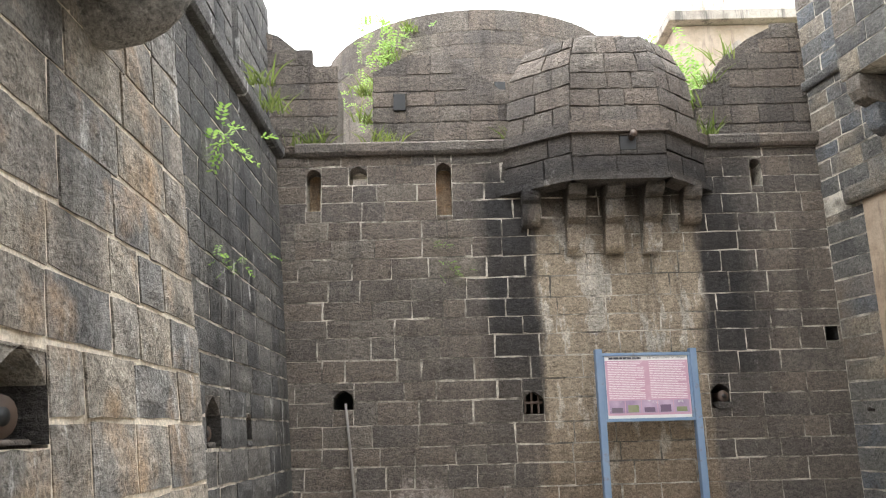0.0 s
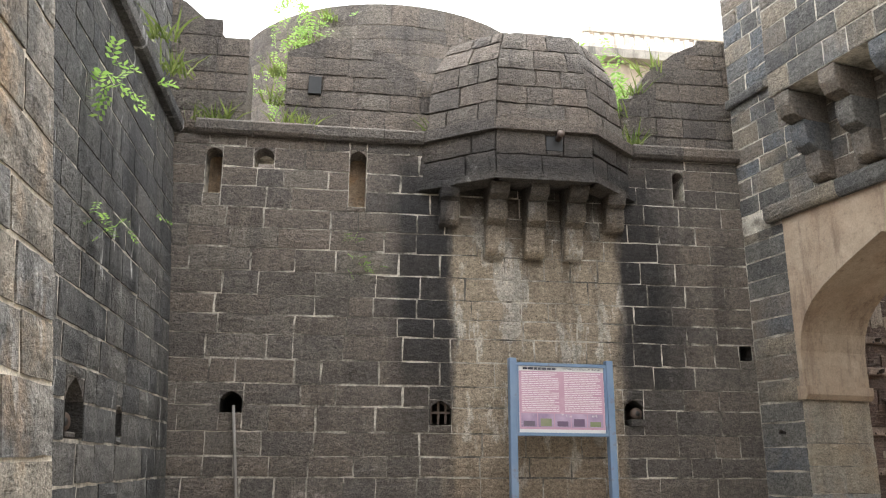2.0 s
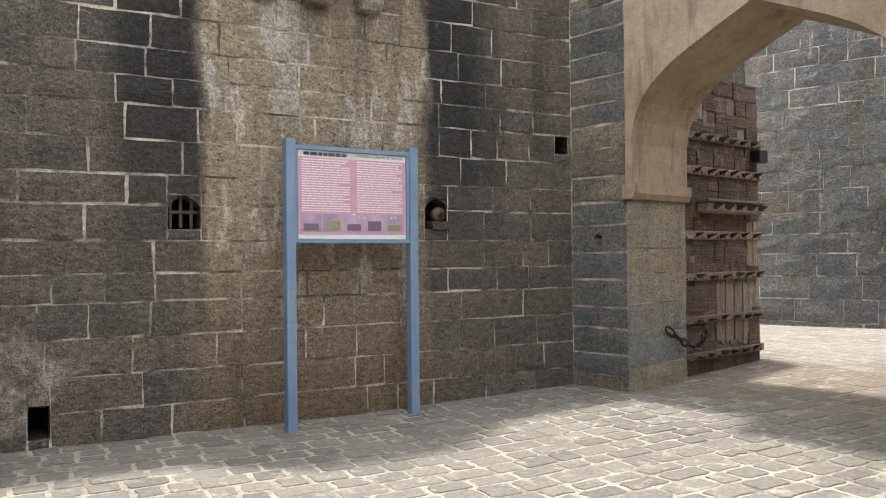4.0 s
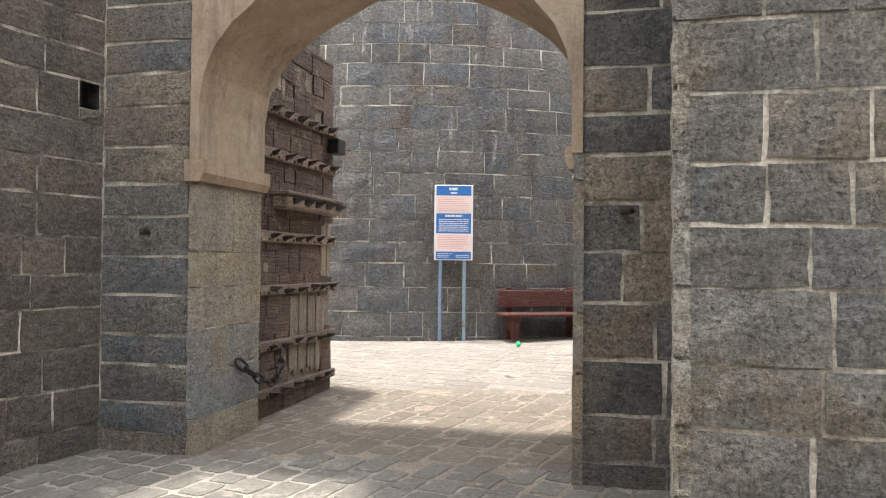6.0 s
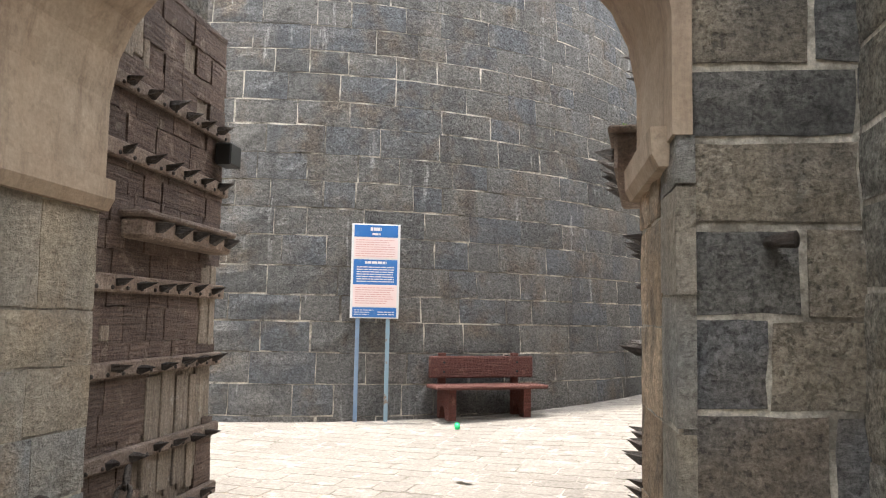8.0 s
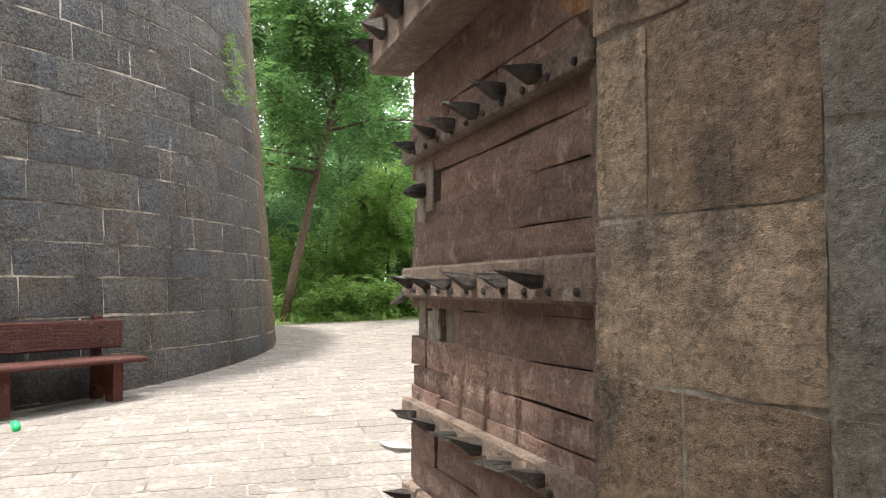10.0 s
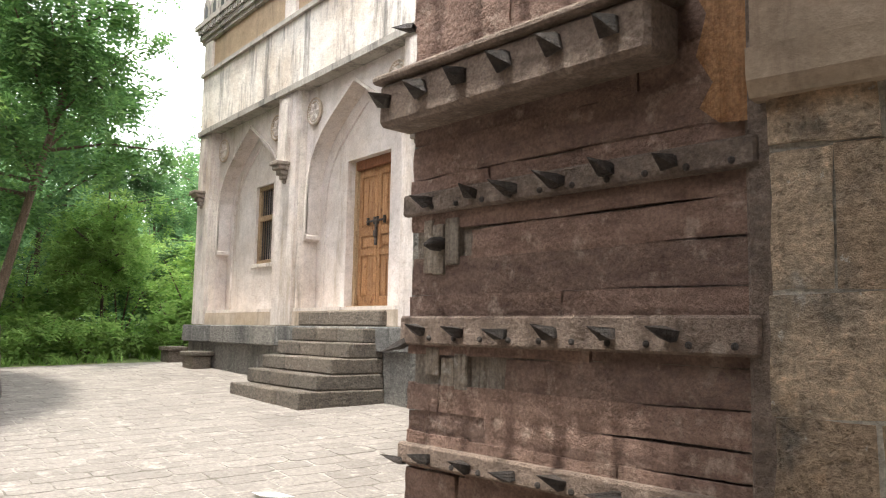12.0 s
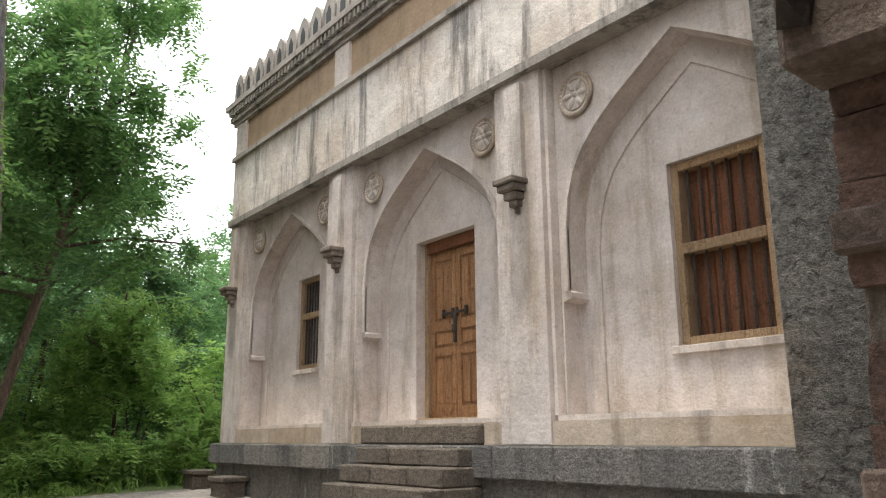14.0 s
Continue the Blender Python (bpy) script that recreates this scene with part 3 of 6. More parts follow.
def string_course(name, xf, u0, u1, z, h, out, material, seed, label, length=(0.6, 1.1)):
    """A projecting drip course of long stones, each a part."""
    rng = random.Random(seed)
    root = tagged(new(name), label, "string course", kind="structure")
    u = u0
    while u < u1 - 0.01:
        e = u1 if u1 - u < length[1] * 1.3 else u + rng.uniform(*length)
        bm = bmesh.new()
        g = 0.005
        lift = rng.uniform(-0.008, 0.008)
        poly = [(0, 0), (0, h), (out * 0.85, h * 0.9), (out, h * 0.75), (out * 0.95, h * 0.2), (out * 0.7, 0)]
        a = [bm.verts.new(xf(u + g, z + q + lift, p)) for p, q in poly]
        b = [bm.verts.new(xf(e - g, z + q + lift * 0.5, p)) for p, q in poly]
        bm.faces.new(a)
        bm.faces.new(b[::-1])
        for i in range(len(poly)):
            j = (i + 1) % len(poly)
            bm.faces.new((a[i], b[i], b[j], a[j]))
        part("coping_stone", bm, material, root)
        u = e
    return root


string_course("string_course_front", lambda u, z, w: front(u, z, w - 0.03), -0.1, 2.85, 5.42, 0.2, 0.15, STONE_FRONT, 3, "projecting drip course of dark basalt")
string_course("string_course_right", lambda u, z, w: front(u, z, w - 0.03), 5.75, 7.35, 5.42, 0.2, 0.15, STONE_FRONT, 4, "projecting drip course of dark basalt")


def merlon(name, poly, xf, depth, material, seed, label, course=(0.24, 0.3), hole=None):
    """A parapet block with a sloping top: solid core and facing stones."""
    bm = bmesh.new()
    add_extrude(bm, poly, depth, lambda a, b, d: xf(a, b, -0.02 - d))
    ob = tagged(part(name, bm, material, None), label, "merlon")
    us = [p[0] for p in poly]
    tops = sorted((p for p in poly if p[1] > min(q[1] for q in poly) + 0.05))

    def top(u):
        for (a, b), (c, d) in zip(tops, tops[1:]):
            if a <= u <= c and c > a:
                return b + (d - b) * (u - a) / (c - a)
        return tops[-1][1]

    masonry(ob, xf, min(us), max(us), min(p[1] for p in poly), max(p[1] for p in poly), course, (0.3, 0.6), material, seed, xf(0, 6, 0), top=top, holes=[hole] if hole else [])
    return ob


wx = lambda y: face((0, y, 0), (1, 0, 0), (0, -1, 0))
merlon("merlon", [(-2.6, 5.55), (-1.2, 5.55), (-1.2, 6.6), (-1.62, 7.0), (-2.1, 7.42), (-2.6, 7.6)], wx(9.78), 0.6, STONE_FRONT, 11, "sloping basalt merlon with grass at its foot")
mid = merlon("merlon", [(-0.72, 5.55), (1.35, 5.55), (1.35, 6.5), (0.75, 7.0), (0.2, 7.2), (-0.15, 7.22), (-0.72, 6.95)], wx(10.1), 0.6, STONE_FRONT, 12, "pointed basalt merlon with a square loop", hole=(-0.4, -0.22, 6.3, 6.56))
# Black plate in place of the shade inside the loop.
box("loop_shadow", (-0.41, 10.06, 6.3), (-0.23, 10.118, 6.56), BLACK_BOX, mid, 0.004, "dark square loop")
merlon("merlon", [(4.02, 5.6), (5.9, 5.6), (5.9, 7.45), (5.3, 7.4), (4.9, 7.2), (4.45, 6.85), (4.02, 6.1)], wx(9.8), 0.6, STONE_FRONT, 13, "sloping basalt merlon beside the gate wall")

# round tower behind the parapet
def round_tower(name, c, r, z0, z1, material, seed, label, batter, span, course, length, near, limit=300, dome=0.0, rough=0.008):
    """A battered round tower: core, facing stones over the arc span (degrees)."""
    bm = bmesh.new()
    levels = [(z0, r - batter * z0 - 0.0095), (z1, r - batter * z1 - 0.0095)]
    n = 200
    if dome:
        levels += [(z1 + dome * 0.6, (r - batter * z1) * 0.82), (z1 + dome, (r - batter * z1) * 0.35)]
    rings = [[bm.verts.new((c[0] + q * math.cos(2 * math.pi * k / n), c[1] + q * math.sin(2 * math.pi * k / n), z)) for k in range(n)] for z, q in levels]
    for a, b in zip(rings, rings[1:]):
        for k in range(n):
            bm.faces.new((a[k], a[(k + 1) % n], b[(k + 1) % n], b[k]))
    bm.faces.new(rings[-1])
    ob = tagged(part(name, bm, MORTAR_DARK if not dome else material, None), label, "tower", kind="" if dome else "structure")

    def xf(u, z, w=0.0):
        a = u / r
        q = r - batter * z + w
        return Vector((c[0] + q * math.cos(a), c[1] + q * math.sin(a), z))

    masonry(ob, xf, radians(span[0]) * r, radians(span[1]) * r, z0, z1, course, length, material, seed, near, limit=limit, rough=rough, gap=0.0075)
    return ob


round_tower("round_tower", (1.05, 15.6), 3.7, 4.3, 9.25, STONE_FRONT, 15, "squat round basalt tower rising behind the parapet", 0.05, (190, 350), (0.26, 0.34), (0.4, 0.8), (1, 12, 7), 150, 0.5)

# Flush black plates stand for the shaded insides of the tower loops.
for a_, z_, w_, h_ in ((-118.5, 7.5, 0.2, 0.34), (-112.5, 7.62, 0.16, 0.36), (-101, 7.7, 0.14, 0.36), (-84, 7.6, 0.2, 0.3)):
    q_ = 3.7 - 0.05 * z_
    lp = box("loop_shadow", (-w_ / 2, -0.012, -h_ / 2), (w_ / 2, 0.1, h_ / 2), BLACK_BOX, bpy.data.objects["round_tower"], 0.004, "dark loop in the tower")
    lp.matrix_world = Matrix.Translation((1.05 + q_ * math.cos(radians(a_)), 15.6 + q_ * math.sin(radians(a_)), z_)) @ Matrix.Rotation(radians(a_ + 90), 4, "Z")

# bartizan on corbels
bart = tagged(new("bartizan"), "basalt bartizan standing out on stone corbels", "bartizan")
BP = [(1.15, 9.62), (2.02, 8.98), (3.3, 8.98), (4.02, 9.62)]


def bart_ring(bm, z, s):
    return [bm.verts.new((2.62 + (x - 2.62) * s, 9.62 + (y - 9.62) * s, z)) for x, y in BP + [(4.02, 10.3), (1.15, 10.3)]]


bm = bmesh.new()
rings = [bart_ring(bm, z, s) for z, s in ((4.86, 0.95), (5.44, 0.95), (5.6, 0.93), (6.5, 0.86), (6.88, 0.72), (7.08, 0.4))]
for a, b in zip(rings, rings[1:]):
    for k in range(6):
        bm.faces.new((a[k], a[(k + 1) % 6], b[(k + 1) % 6], b[k]))
bm.faces.new(rings[0][::-1])
bm.faces.new(rings[-1])
part("core", bm, STONE_FRONT, bart)
for k in range(3):
    a, b = Vector((*BP[k], 0)), Vector((*BP[k + 1], 0))
    d = (b - a)
    nrm = Vector((d.y, -d.x, 0))
    L = d.length
    hole = [(0.66, 0.88, 5.2, 5.4)] if k == 1 else []
    f = face(a, d, nrm)
    masonry(bart, f, 0.0, L, 4.86, 5.44, (0.26, 0.32), (0.35, 0.75), STONE_FRONT, 20 + k, (2.6, 9, 5), holes=hole)
    g = face(a + (a - Vector((2.62, 9.62, 0))) * -0.05, d, nrm, 0.0)

    def up(u, z, w=0.0, a=a, b=b, nrm=nrm.normalized(), L=L):
        s = 0.97 - 0.075 * (z - 5.6) - max(0, z - 6.5) * 0.3
        c = Vector((2.62, 9.62, 0))
        p = a + (b - a) * (u / L)
        return c + (p - c) * s + Z * z + nrm * w

    masonry(bart, up, 0.0, L, 5.6, 6.95, (0.25, 0.31), (0.3, 0.6), STONE_FRONT, 30 + k, (2.6, 9, 5))
    for z0, z1, w in ((5.44, 5.6, 0.07), (4.78, 4.87, 0.05)):
        bm = bmesh.new()
        lo = [f(-0.03, z0, w), f(L + 0.03, z0, w), f(L, z0, -0.25), f(0, z0, -0.25)]
        vs = [bm.verts.new(p) for p in lo] + [bm.verts.new(p + Z * (z1 - z0)) for p in lo]
        for q in ((0, 1, 2, 3), (4, 5, 6, 7), (0, 1, 5, 4), (1, 2, 6, 5), (2, 3, 7, 6), (3, 0, 4, 7)):
            bm.faces.new([vs[i] for i in q])
        part("drip_course", bm, STONE_FRONT, bart)
# The port has no depth: a black plate paints its shade.
box("gun_port_shade", (2.68, 8.985, 5.2), (2.9, 9.03, 5.4), BLACK_BOX, bart, 0.004, "black plate standing for the shaded square gun port")
bm = bmesh.new()
add_tube(bm, [(2.84, 9.05, 5.36), (2.84, 8.86, 5.38), (2.84, 8.84, 5.38)], [0.04, 0.045, 0.05], 12)
part("gun_muzzle", bm, BRONZE, bart, "small bronze gun muzzle", True)


def corbel(name, xf, u, w, tiers, material, parent, label=""):
    """A stone bracket of stacked, rounded tiers: each (z0, z1, reach)."""
    ob = None
    for z0, z1, reach in tiers:
        bm = bmesh.new()
        prof = [(0, z0), (reach * 0.55, z0), (reach * 0.88, z0 + (z1 - z0) * 0.18), (reach, z0 + (z1 - z0) * 0.5), (reach, z1 - 0.01), (0, z1 - 0.01)]
        a = [bm.verts.new(xf(u - w / 2, z, r)) for r, z in prof]
        b = [bm.verts.new(xf(u + w / 2, z, r)) for r, z in prof]
        bm.faces.new(a)
        bm.faces.new(b[::-1])
        for i in range(len(prof)):
            j = (i + 1) % len(prof)
            bm.faces.new((a[i], b[i], b[j], a[j]))
        bmesh.ops.bevel(bm, geom=list(bm.edges), offset=0.012, segments=1, affect="EDGES")
        part(name, bm, material, parent, label)


bc = face((0, 9.62, 0), (1, 0, 0), (0, -1, 0))
for u in (1.5, 2.1, 2.62, 3.14, 3.72):
    k = 1.0 if 2 < u < 3.2 else 0.55
    corbel("corbel", bc, u, 0.25, [(3.9, 4.32, 0.2 * k), (4.3, 4.62, 0.36 * k), (4.6, 4.86, 0.55 * k)][0 if k == 1 else 1:], STONE_FRONT, bart)

# guns in the lower ports, and what closes them
def gun(place, way, label):
    ob = holder("cannon", Matrix.Translation(place), label, "cannon")
    bm = bmesh.new()
    w = Vector(way).normalized()
    add_tube(bm, [w * -0.55, w * -0.05, w * -0.03, w * 0.02, w * 0.05], [0.085, 0.06, 0.075, 0.08, 0.07], 16)
    part("barrel", bm, BRONZE, ob, "", True)
    # Solid black disc on the muzzle paints the shade of the bore.
    bm = bmesh.new()
    add_tube(bm, [w * 0.045, w * 0.056], [0.032, 0.032], 12)
    part("bore", bm, BLACK_BOX, ob, "black disc standing for the shaded bore", True)
    box("cradle", (-0.1, -0.1, -0.16), (0.1, 0.1, -0.07), STONE_FRONT, ob, 0.01)
    return ob


gun((3.95, 9.7, 1.95), (0.15, -1, 0.05), "old bronze cannon muzzle set in a wall port")
box("cradle_block", (3.78, 9.72, 1.74), (4.03, 10.3, 1.82), STONE_FRONT, wall_front, 0.01)
for k in range(3):
    box("port_bar", (1.3 + 0.09 * k, 9.72, 1.78), (1.33 + 0.09 * k, 9.75, 2.08), BRONZE, wall_front, 0.004)
box("port_bar", (1.27, 9.715, 1.92), (1.57, 9.745, 1.95), BRONZE, wall_front, 0.004)

for x0, x1, z0, z1 in ((-1.66, -1.39, 4.6, 5.3), (0.17, 0.45, 4.5, 5.34), (4.6, 4.83, 4.8, 5.3)):
    box("loop_back", (x0, 9.98, z0), (x1, 10.2, z1), STONE_JAMB, wall_front, 0.006, "pale inner reveal of a musket loop")



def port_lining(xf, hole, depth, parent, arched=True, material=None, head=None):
    """Stones lining a port, near-black for soot and painted depth shade: floor, head, cheeks and back, with rounded
    shoulders under the head.
    """
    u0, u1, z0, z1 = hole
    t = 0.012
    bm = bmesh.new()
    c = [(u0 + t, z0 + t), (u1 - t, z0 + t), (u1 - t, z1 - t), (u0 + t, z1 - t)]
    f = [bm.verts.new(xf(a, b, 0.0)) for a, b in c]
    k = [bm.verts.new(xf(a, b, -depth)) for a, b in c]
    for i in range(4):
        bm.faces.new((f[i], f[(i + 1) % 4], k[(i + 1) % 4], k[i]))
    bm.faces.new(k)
    part("port_lining", bm, material or STONE_CAVE, parent, "port lining coloured dark for soot and for depth shade")
    if arched:
        w, m = u1 - u0, (u0 + u1) / 2
        for s in (-1, 1):
            e = u0 if s < 0 else u1
            bm = bmesh.new()
            add_extrude(bm, [(e, z1), (m, z1), (m + s * w * 0.2, z1 - w * 0.1), (m + s * w * 0.38, z1 - w * 0.22), (e, z1 - w * 0.42)], depth * 0.6, lambda a, b, d: xf(a, b, -0.004 - d))
            part("arch_shoulder", bm, head or STONE_FRONT, parent)


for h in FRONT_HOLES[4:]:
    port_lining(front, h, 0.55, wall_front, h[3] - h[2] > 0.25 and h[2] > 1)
for h in FRONT_HOLES[:4]:
    w, m = h[1] - h[0], (h[0] + h[1]) / 2
    for s_ in (-1, 1):
        e = h[0] if s_ < 0 else h[1]
        bm = bmesh.new()
        add_extrude(bm, [(e, h[3]), (m, h[3]), (m + s_ * w * 0.2, h[3] - w * 0.08), (m + s_ * w * 0.38, h[3] - w * 0.2), (e, h[3] - w * 0.42)], 0.3, lambda a, b, d: front(a, b, -0.004 - d))
        part("arch_shoulder", bm, STONE_FRONT, wall_front)

# ---- left wall ----
sooted = face((-1.68, 9.62, 0), (0, -1, 0), (1, 0, 0), 0.068)
SOOT_HOLES = [(2.12, 2.32, 1.55, 1.82), (3.3, 3.75, 1.5, 1.95)]
wall_left = tagged(grid_wall("wall_left", [-0.6, 6.3], [-0.3, 5.42], SOOT_HOLES, 1.0, lambda u, z, d: sooted(u, z, -0.0095 - d), MORTAR_DARK),
                   "soot-black battered basalt wall streaked with lime", "fort wall", kind="structure")
string_course("string_course_left", lambda u, z, w: sooted(u, z, w - 0.03), 0.0, 6.3, 5.42, 0.2, 0.15, STONE_SOOT, 5, "projecting drip course of dark basalt")
lm = sooted
merlon("merlon", [(-0.4, 5.6), (1.6, 5.6), (1.6, 7.4), (0.9, 8.0), (-0.4, 8.0)], lambda u, z, w=0.0: lm(u, z, w - 0.1), 0.6, STONE_SOOT, 14, "tall basalt merlon over the sooted wall")
merlon("merlon", [(1.9, 5.6), (6.3, 5.6), (6.3, 8.0), (2.8, 8.0), (1.9, 7.2)], lambda u, z, w=0.0: lm(u, z, w - 0.1), 0.6, STONE_SOOT, 16, "tall basalt merlon over the sooted wall")
nearw = face((-0.9, 3.45, 0), (0, -1, 0), (1, 0, 0), 0.122)
NEAR_HOLES = [(1.76, 2.1, 1.57, 1.9)]
wall_near = tagged(grid_wall("wall_tower_base", [0.0, 14.0], [-0.3, 7.6], NEAR_HOLES, 1.2, lambda u, z, d: nearw(u, z, -0.0095 - d), MORTAR_CREAM),
                   "warm weathered basalt tower wall with an arched gun port", "fort wall", kind="structure")
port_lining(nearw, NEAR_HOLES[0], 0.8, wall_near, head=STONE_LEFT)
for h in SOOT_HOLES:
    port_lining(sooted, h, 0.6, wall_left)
gun((-1.24, 1.56, 1.67), (1, -0.25, 0.05), "old bronze cannon muzzle set in an arched port")
gun((-1.9, 6.1, 1.62), (1, -0.3, 0.05), "old bronze cannon muzzle set in a wall port")
for k, (u, r) in enumerate(((1.22, 0.2), (1.7, 0.23), (2.2, 0.2))):
    root = holder("machicolation_corbel", Matrix.Identity(4), "bulbous weathered stone corbel high on the wall", "corbel", "tower corbels")
    bm = bmesh.new()
    base = nearw(u, 3.68, 0.03)
    bmesh.ops.create_uvsphere(bm, u_segments=18, v_segments=12, radius=1.0)
    for v in bm.verts:
        v.co = base + Vector((v.co.x * 0.4 + 0.06, v.co.y * r * 1.05, v.co.z * (0.36 if v.co.z < 0 else 0.2)))
    part("bowl", bm, STONE_LEFT, root, "", True)
    bm = bmesh.new()
    p = nearw(u, 3.84, 0.0)
    add_box(bm, (p.x - 0.2, p.y - r, 3.82), (p.x + 0.49, p.y + r, 4.06), 0.03)
    part("block", bm, STONE_LEFT, root)
box("wall_turret", (-2.2, 0.9, 4.062), (-0.9, 2.5, 8.2), STONE_LEFT, None, 0.03)
tagged(bpy.data.objects["wall_turret"], "overhanging turret wall carried on corbels", "turret wall", kind="structure")

# ---- gate wall ----
GO, GU, GV = Vector((5.777, 8.796, 0)), Vector((0.207, -0.978, 0)).normalized(), Vector((0.978, 0.207, 0)).normalized()
gate = lambda u, z, w=0.0: GO + GU * u + Z * z - GV * w
GH = 8.6
bm = bmesh.new()
add_extrude(bm, [(-0.86, -0.3), (-0.01, -0.3), (-0.01, 4.4), (2.74, 4.4), (2.74, -0.3), (3.75, -0.3), (3.75, GH), (-0.86, GH)], 0.95, lambda a, b, d: gate(a, b, -0.0095 - d))
wall_gate = tagged(part("wall_gate", bm, MORTAR_PALE, None), "gate wall of squared grey basalt with pale mortar", "fort wall", kind="structure")
# plastered arch
arch = tagged(new("gate_arch"), "ochre plastered pointed gate arch", "arch", kind="structure")
line = arch_line(1.36, 1.36, 2.24, 3.84)
bm = bmesh.new()
half = line[:10]
for s in (0, 1):
    pts = half if s == 0 else [(2.72 - a, b) for a, b in half]
    edge = -0.07 if s == 0 else 2.79
    poly = [(edge, 2.24)] + pts + [(1.36, 4.38), (edge, 4.38)]
    add_extrude(bm, poly, 1.03, lambda a, b, d: gate(a, b, 0.025 - d))
bmesh.ops.remove_doubles(bm, verts=bm.verts, dist=0.0005)
part("spandrel", bm, PLASTER_GATE, arch)
for u0, u1 in ((-0.1, 0.06),):
    bm = bmesh.new()
    lo, hi = min(u0, u1), max(u0, u1)
    prof = [(lo, 2.1), (hi - 0.03 if u0 < 1 else hi, 2.1), (hi, 2.16), (hi, 2.26), (lo, 2.26)] if u0 < 1 else [(lo + 0.03, 2.1), (hi, 2.1), (hi, 2.26), (lo, 2.26), (lo, 2.16)]
    add_extrude(bm, prof, 1.05, lambda a, b, d: gate(a, b, 0.05 - d))
    part("impost", bm, PLASTER_GATE, arch, "rounded plaster impost")
bm = bmesh.new()
add_extrude(bm, [(2.665, 2.2), (2.69, 2.15), (2.76, 2.15), (2.76, 2.3), (2.66, 2.3)], 0.9, lambda a, b, d: gate(a, b, -0.1 - d))
part("impost", bm, PLASTER_GATE, arch, "rounded plaster impost")
string_course("string_course_gate", gate, -0.3, 3.4, 4.38, 0.24, 0.12, STONE_GATE, 6, "grey stone drip course above the gate arch", (0.8, 1.3))
string_course("string_course_upper", gate, -0.86, 3.4, 6.25, 0.14, 0.08, STONE_GATE, 7, "thin drip course high on the gate wall")
mach = tagged(new("gate_machicolation"), "box machicolation on stepped stone corbels over the gate", "machicolation")
for u in (0.72, 1.42, 2.12, 2.82):
    corbel("corbel", gate, u, 0.24, [(4.64, 5.0, 0.22), (4.98, 5.36, 0.4), (5.34, 5.72, 0.6)], STONE_GATE, mach)
bm = bmesh.new()
add_extrude(bm, [(0.54, 5.72), (3.0, 5.72), (3.0, 8.3), (0.54, 8.3)], 0.62, lambda a, b, d: gate(a, b, 0.6 - d))
part("box_wall", bm, MORTAR_PALE, mach)
# passage behind the arch: side walls, added unseen roof block for shade, outer returns
passage = tagged(new("gate_passage"), "rough stone side walls behind the gate arch", "passage", kind="structure")
for name, (u0, u1, v0, v1, z0, z1) in {"side_wall_left": (-1.6, -0.36, 0.98, 2.95, -0.3, 4.2), "side_wall_right": (3.3, 5.2, 0.98, 2.95, -0.3, 5.0)}.items():
    bm = bmesh.new()
    add_extrude(bm, [(u0, z0), (u1, z0), (u1, z1), (u0, z1)], v1 - v0, lambda a, b, d, v0=v0: gate(a, b, -v0 - d))
    part(name, bm, STONE_BUTTRESS, passage)

# Block added above the view to throw shade into the passage.
bm = bmesh.new()
add_extrude(bm, [(-1.0, 4.85), (3.72, 4.85), (3.72, 8.4), (-1.0, 8.4)], 0.5, lambda a, b, d: gate(a, b, -0.98 - d))
tagged(part("ceiling_gate", bm, STONE_BUTTRESS, None), "unseen stone block added to shade the gate passage", "ceiling", kind="structure")

# ---- wall beside the gate ----
bo = Vector((4.685, 5.165, 0))
butt = lambda u, z, w=0.0: bo + GU * u + Z * z - GV * (w - 0.036 * z) + Vector((0, 0.005 * z, 0)) * max(0, 1 - u / 3)
rd = Vector((1.79, 0.335, 0)).normalized()
rn = Vector((-rd.y, rd.x, 0))
edge = lambda z: Vector((0.0352 * z, 0.0125 * z, 0))
ret = lambda u, z, w=0.0: bo + rd * u + Z * z + rn * w + edge(z) * max(0, 1 - u / 1.82)
bm = bmesh.new()
lvl = []
for i in range(25):
    z = -0.3 + i * 8.3 / 24
    plan = [butt(0, z, -0.0085) - rn * 0.0085] + [butt(u, z, -0.0085) for u in (0.6, 1.2, 1.8, 2.4, 3, 11)] + [butt(11, z, -2.2), ret(1.9, z, -2.2)] + [ret(u, z, 0.004) for u in (1.9, 1.7, 1.3, 0.85, 0.4)]
    lvl.append([bm.verts.new(p) for p in plan])
for a, b in zip(lvl, lvl[1:]):
    for k in range(len(a)):
        j = (k + 1) % len(a)
        bm.faces.new((a[k], a[j], b[j], b[k]))
bm.faces.new(lvl[0][::-1])
bm.faces.new(lvl[-1])
wall_right = tagged(part("wall_right", bm, MORTAR_PALE, None), "rough grey basalt flanking wall with pale mortar joints", "fort wall", kind="structure")
box("wall_mass", (-4.8, -8.6, -0.3), (-2.95, 9.0, 5.2), STONE_LEFT, None, 0.02)
tagged(bpy.data.objects["wall_mass"], "solid core of the tower wall", "fort wall", kind="structure")
box("wall_court_end", (-3.2, -9.5, -0.3), (9, -8.6, 7.5), STONE_LEFT, None, 0.02)
tagged(bpy.data.objects["wall_court_end"], "plain fort wall closing the court", "fort wall", kind="structure")

# ---- bastion ----
BC, BR = (18.92, 14.02), 7.42
bastion = round_tower("bastion", BC, BR, 0.0, 10.5, STONE_BASTION, 41, "great round bastion of dark coursed basalt", 0.085, (172, 285), (0.32, 0.4), (0.42, 0.95), (13.6, 9.2, 1.2), rough=0.012)

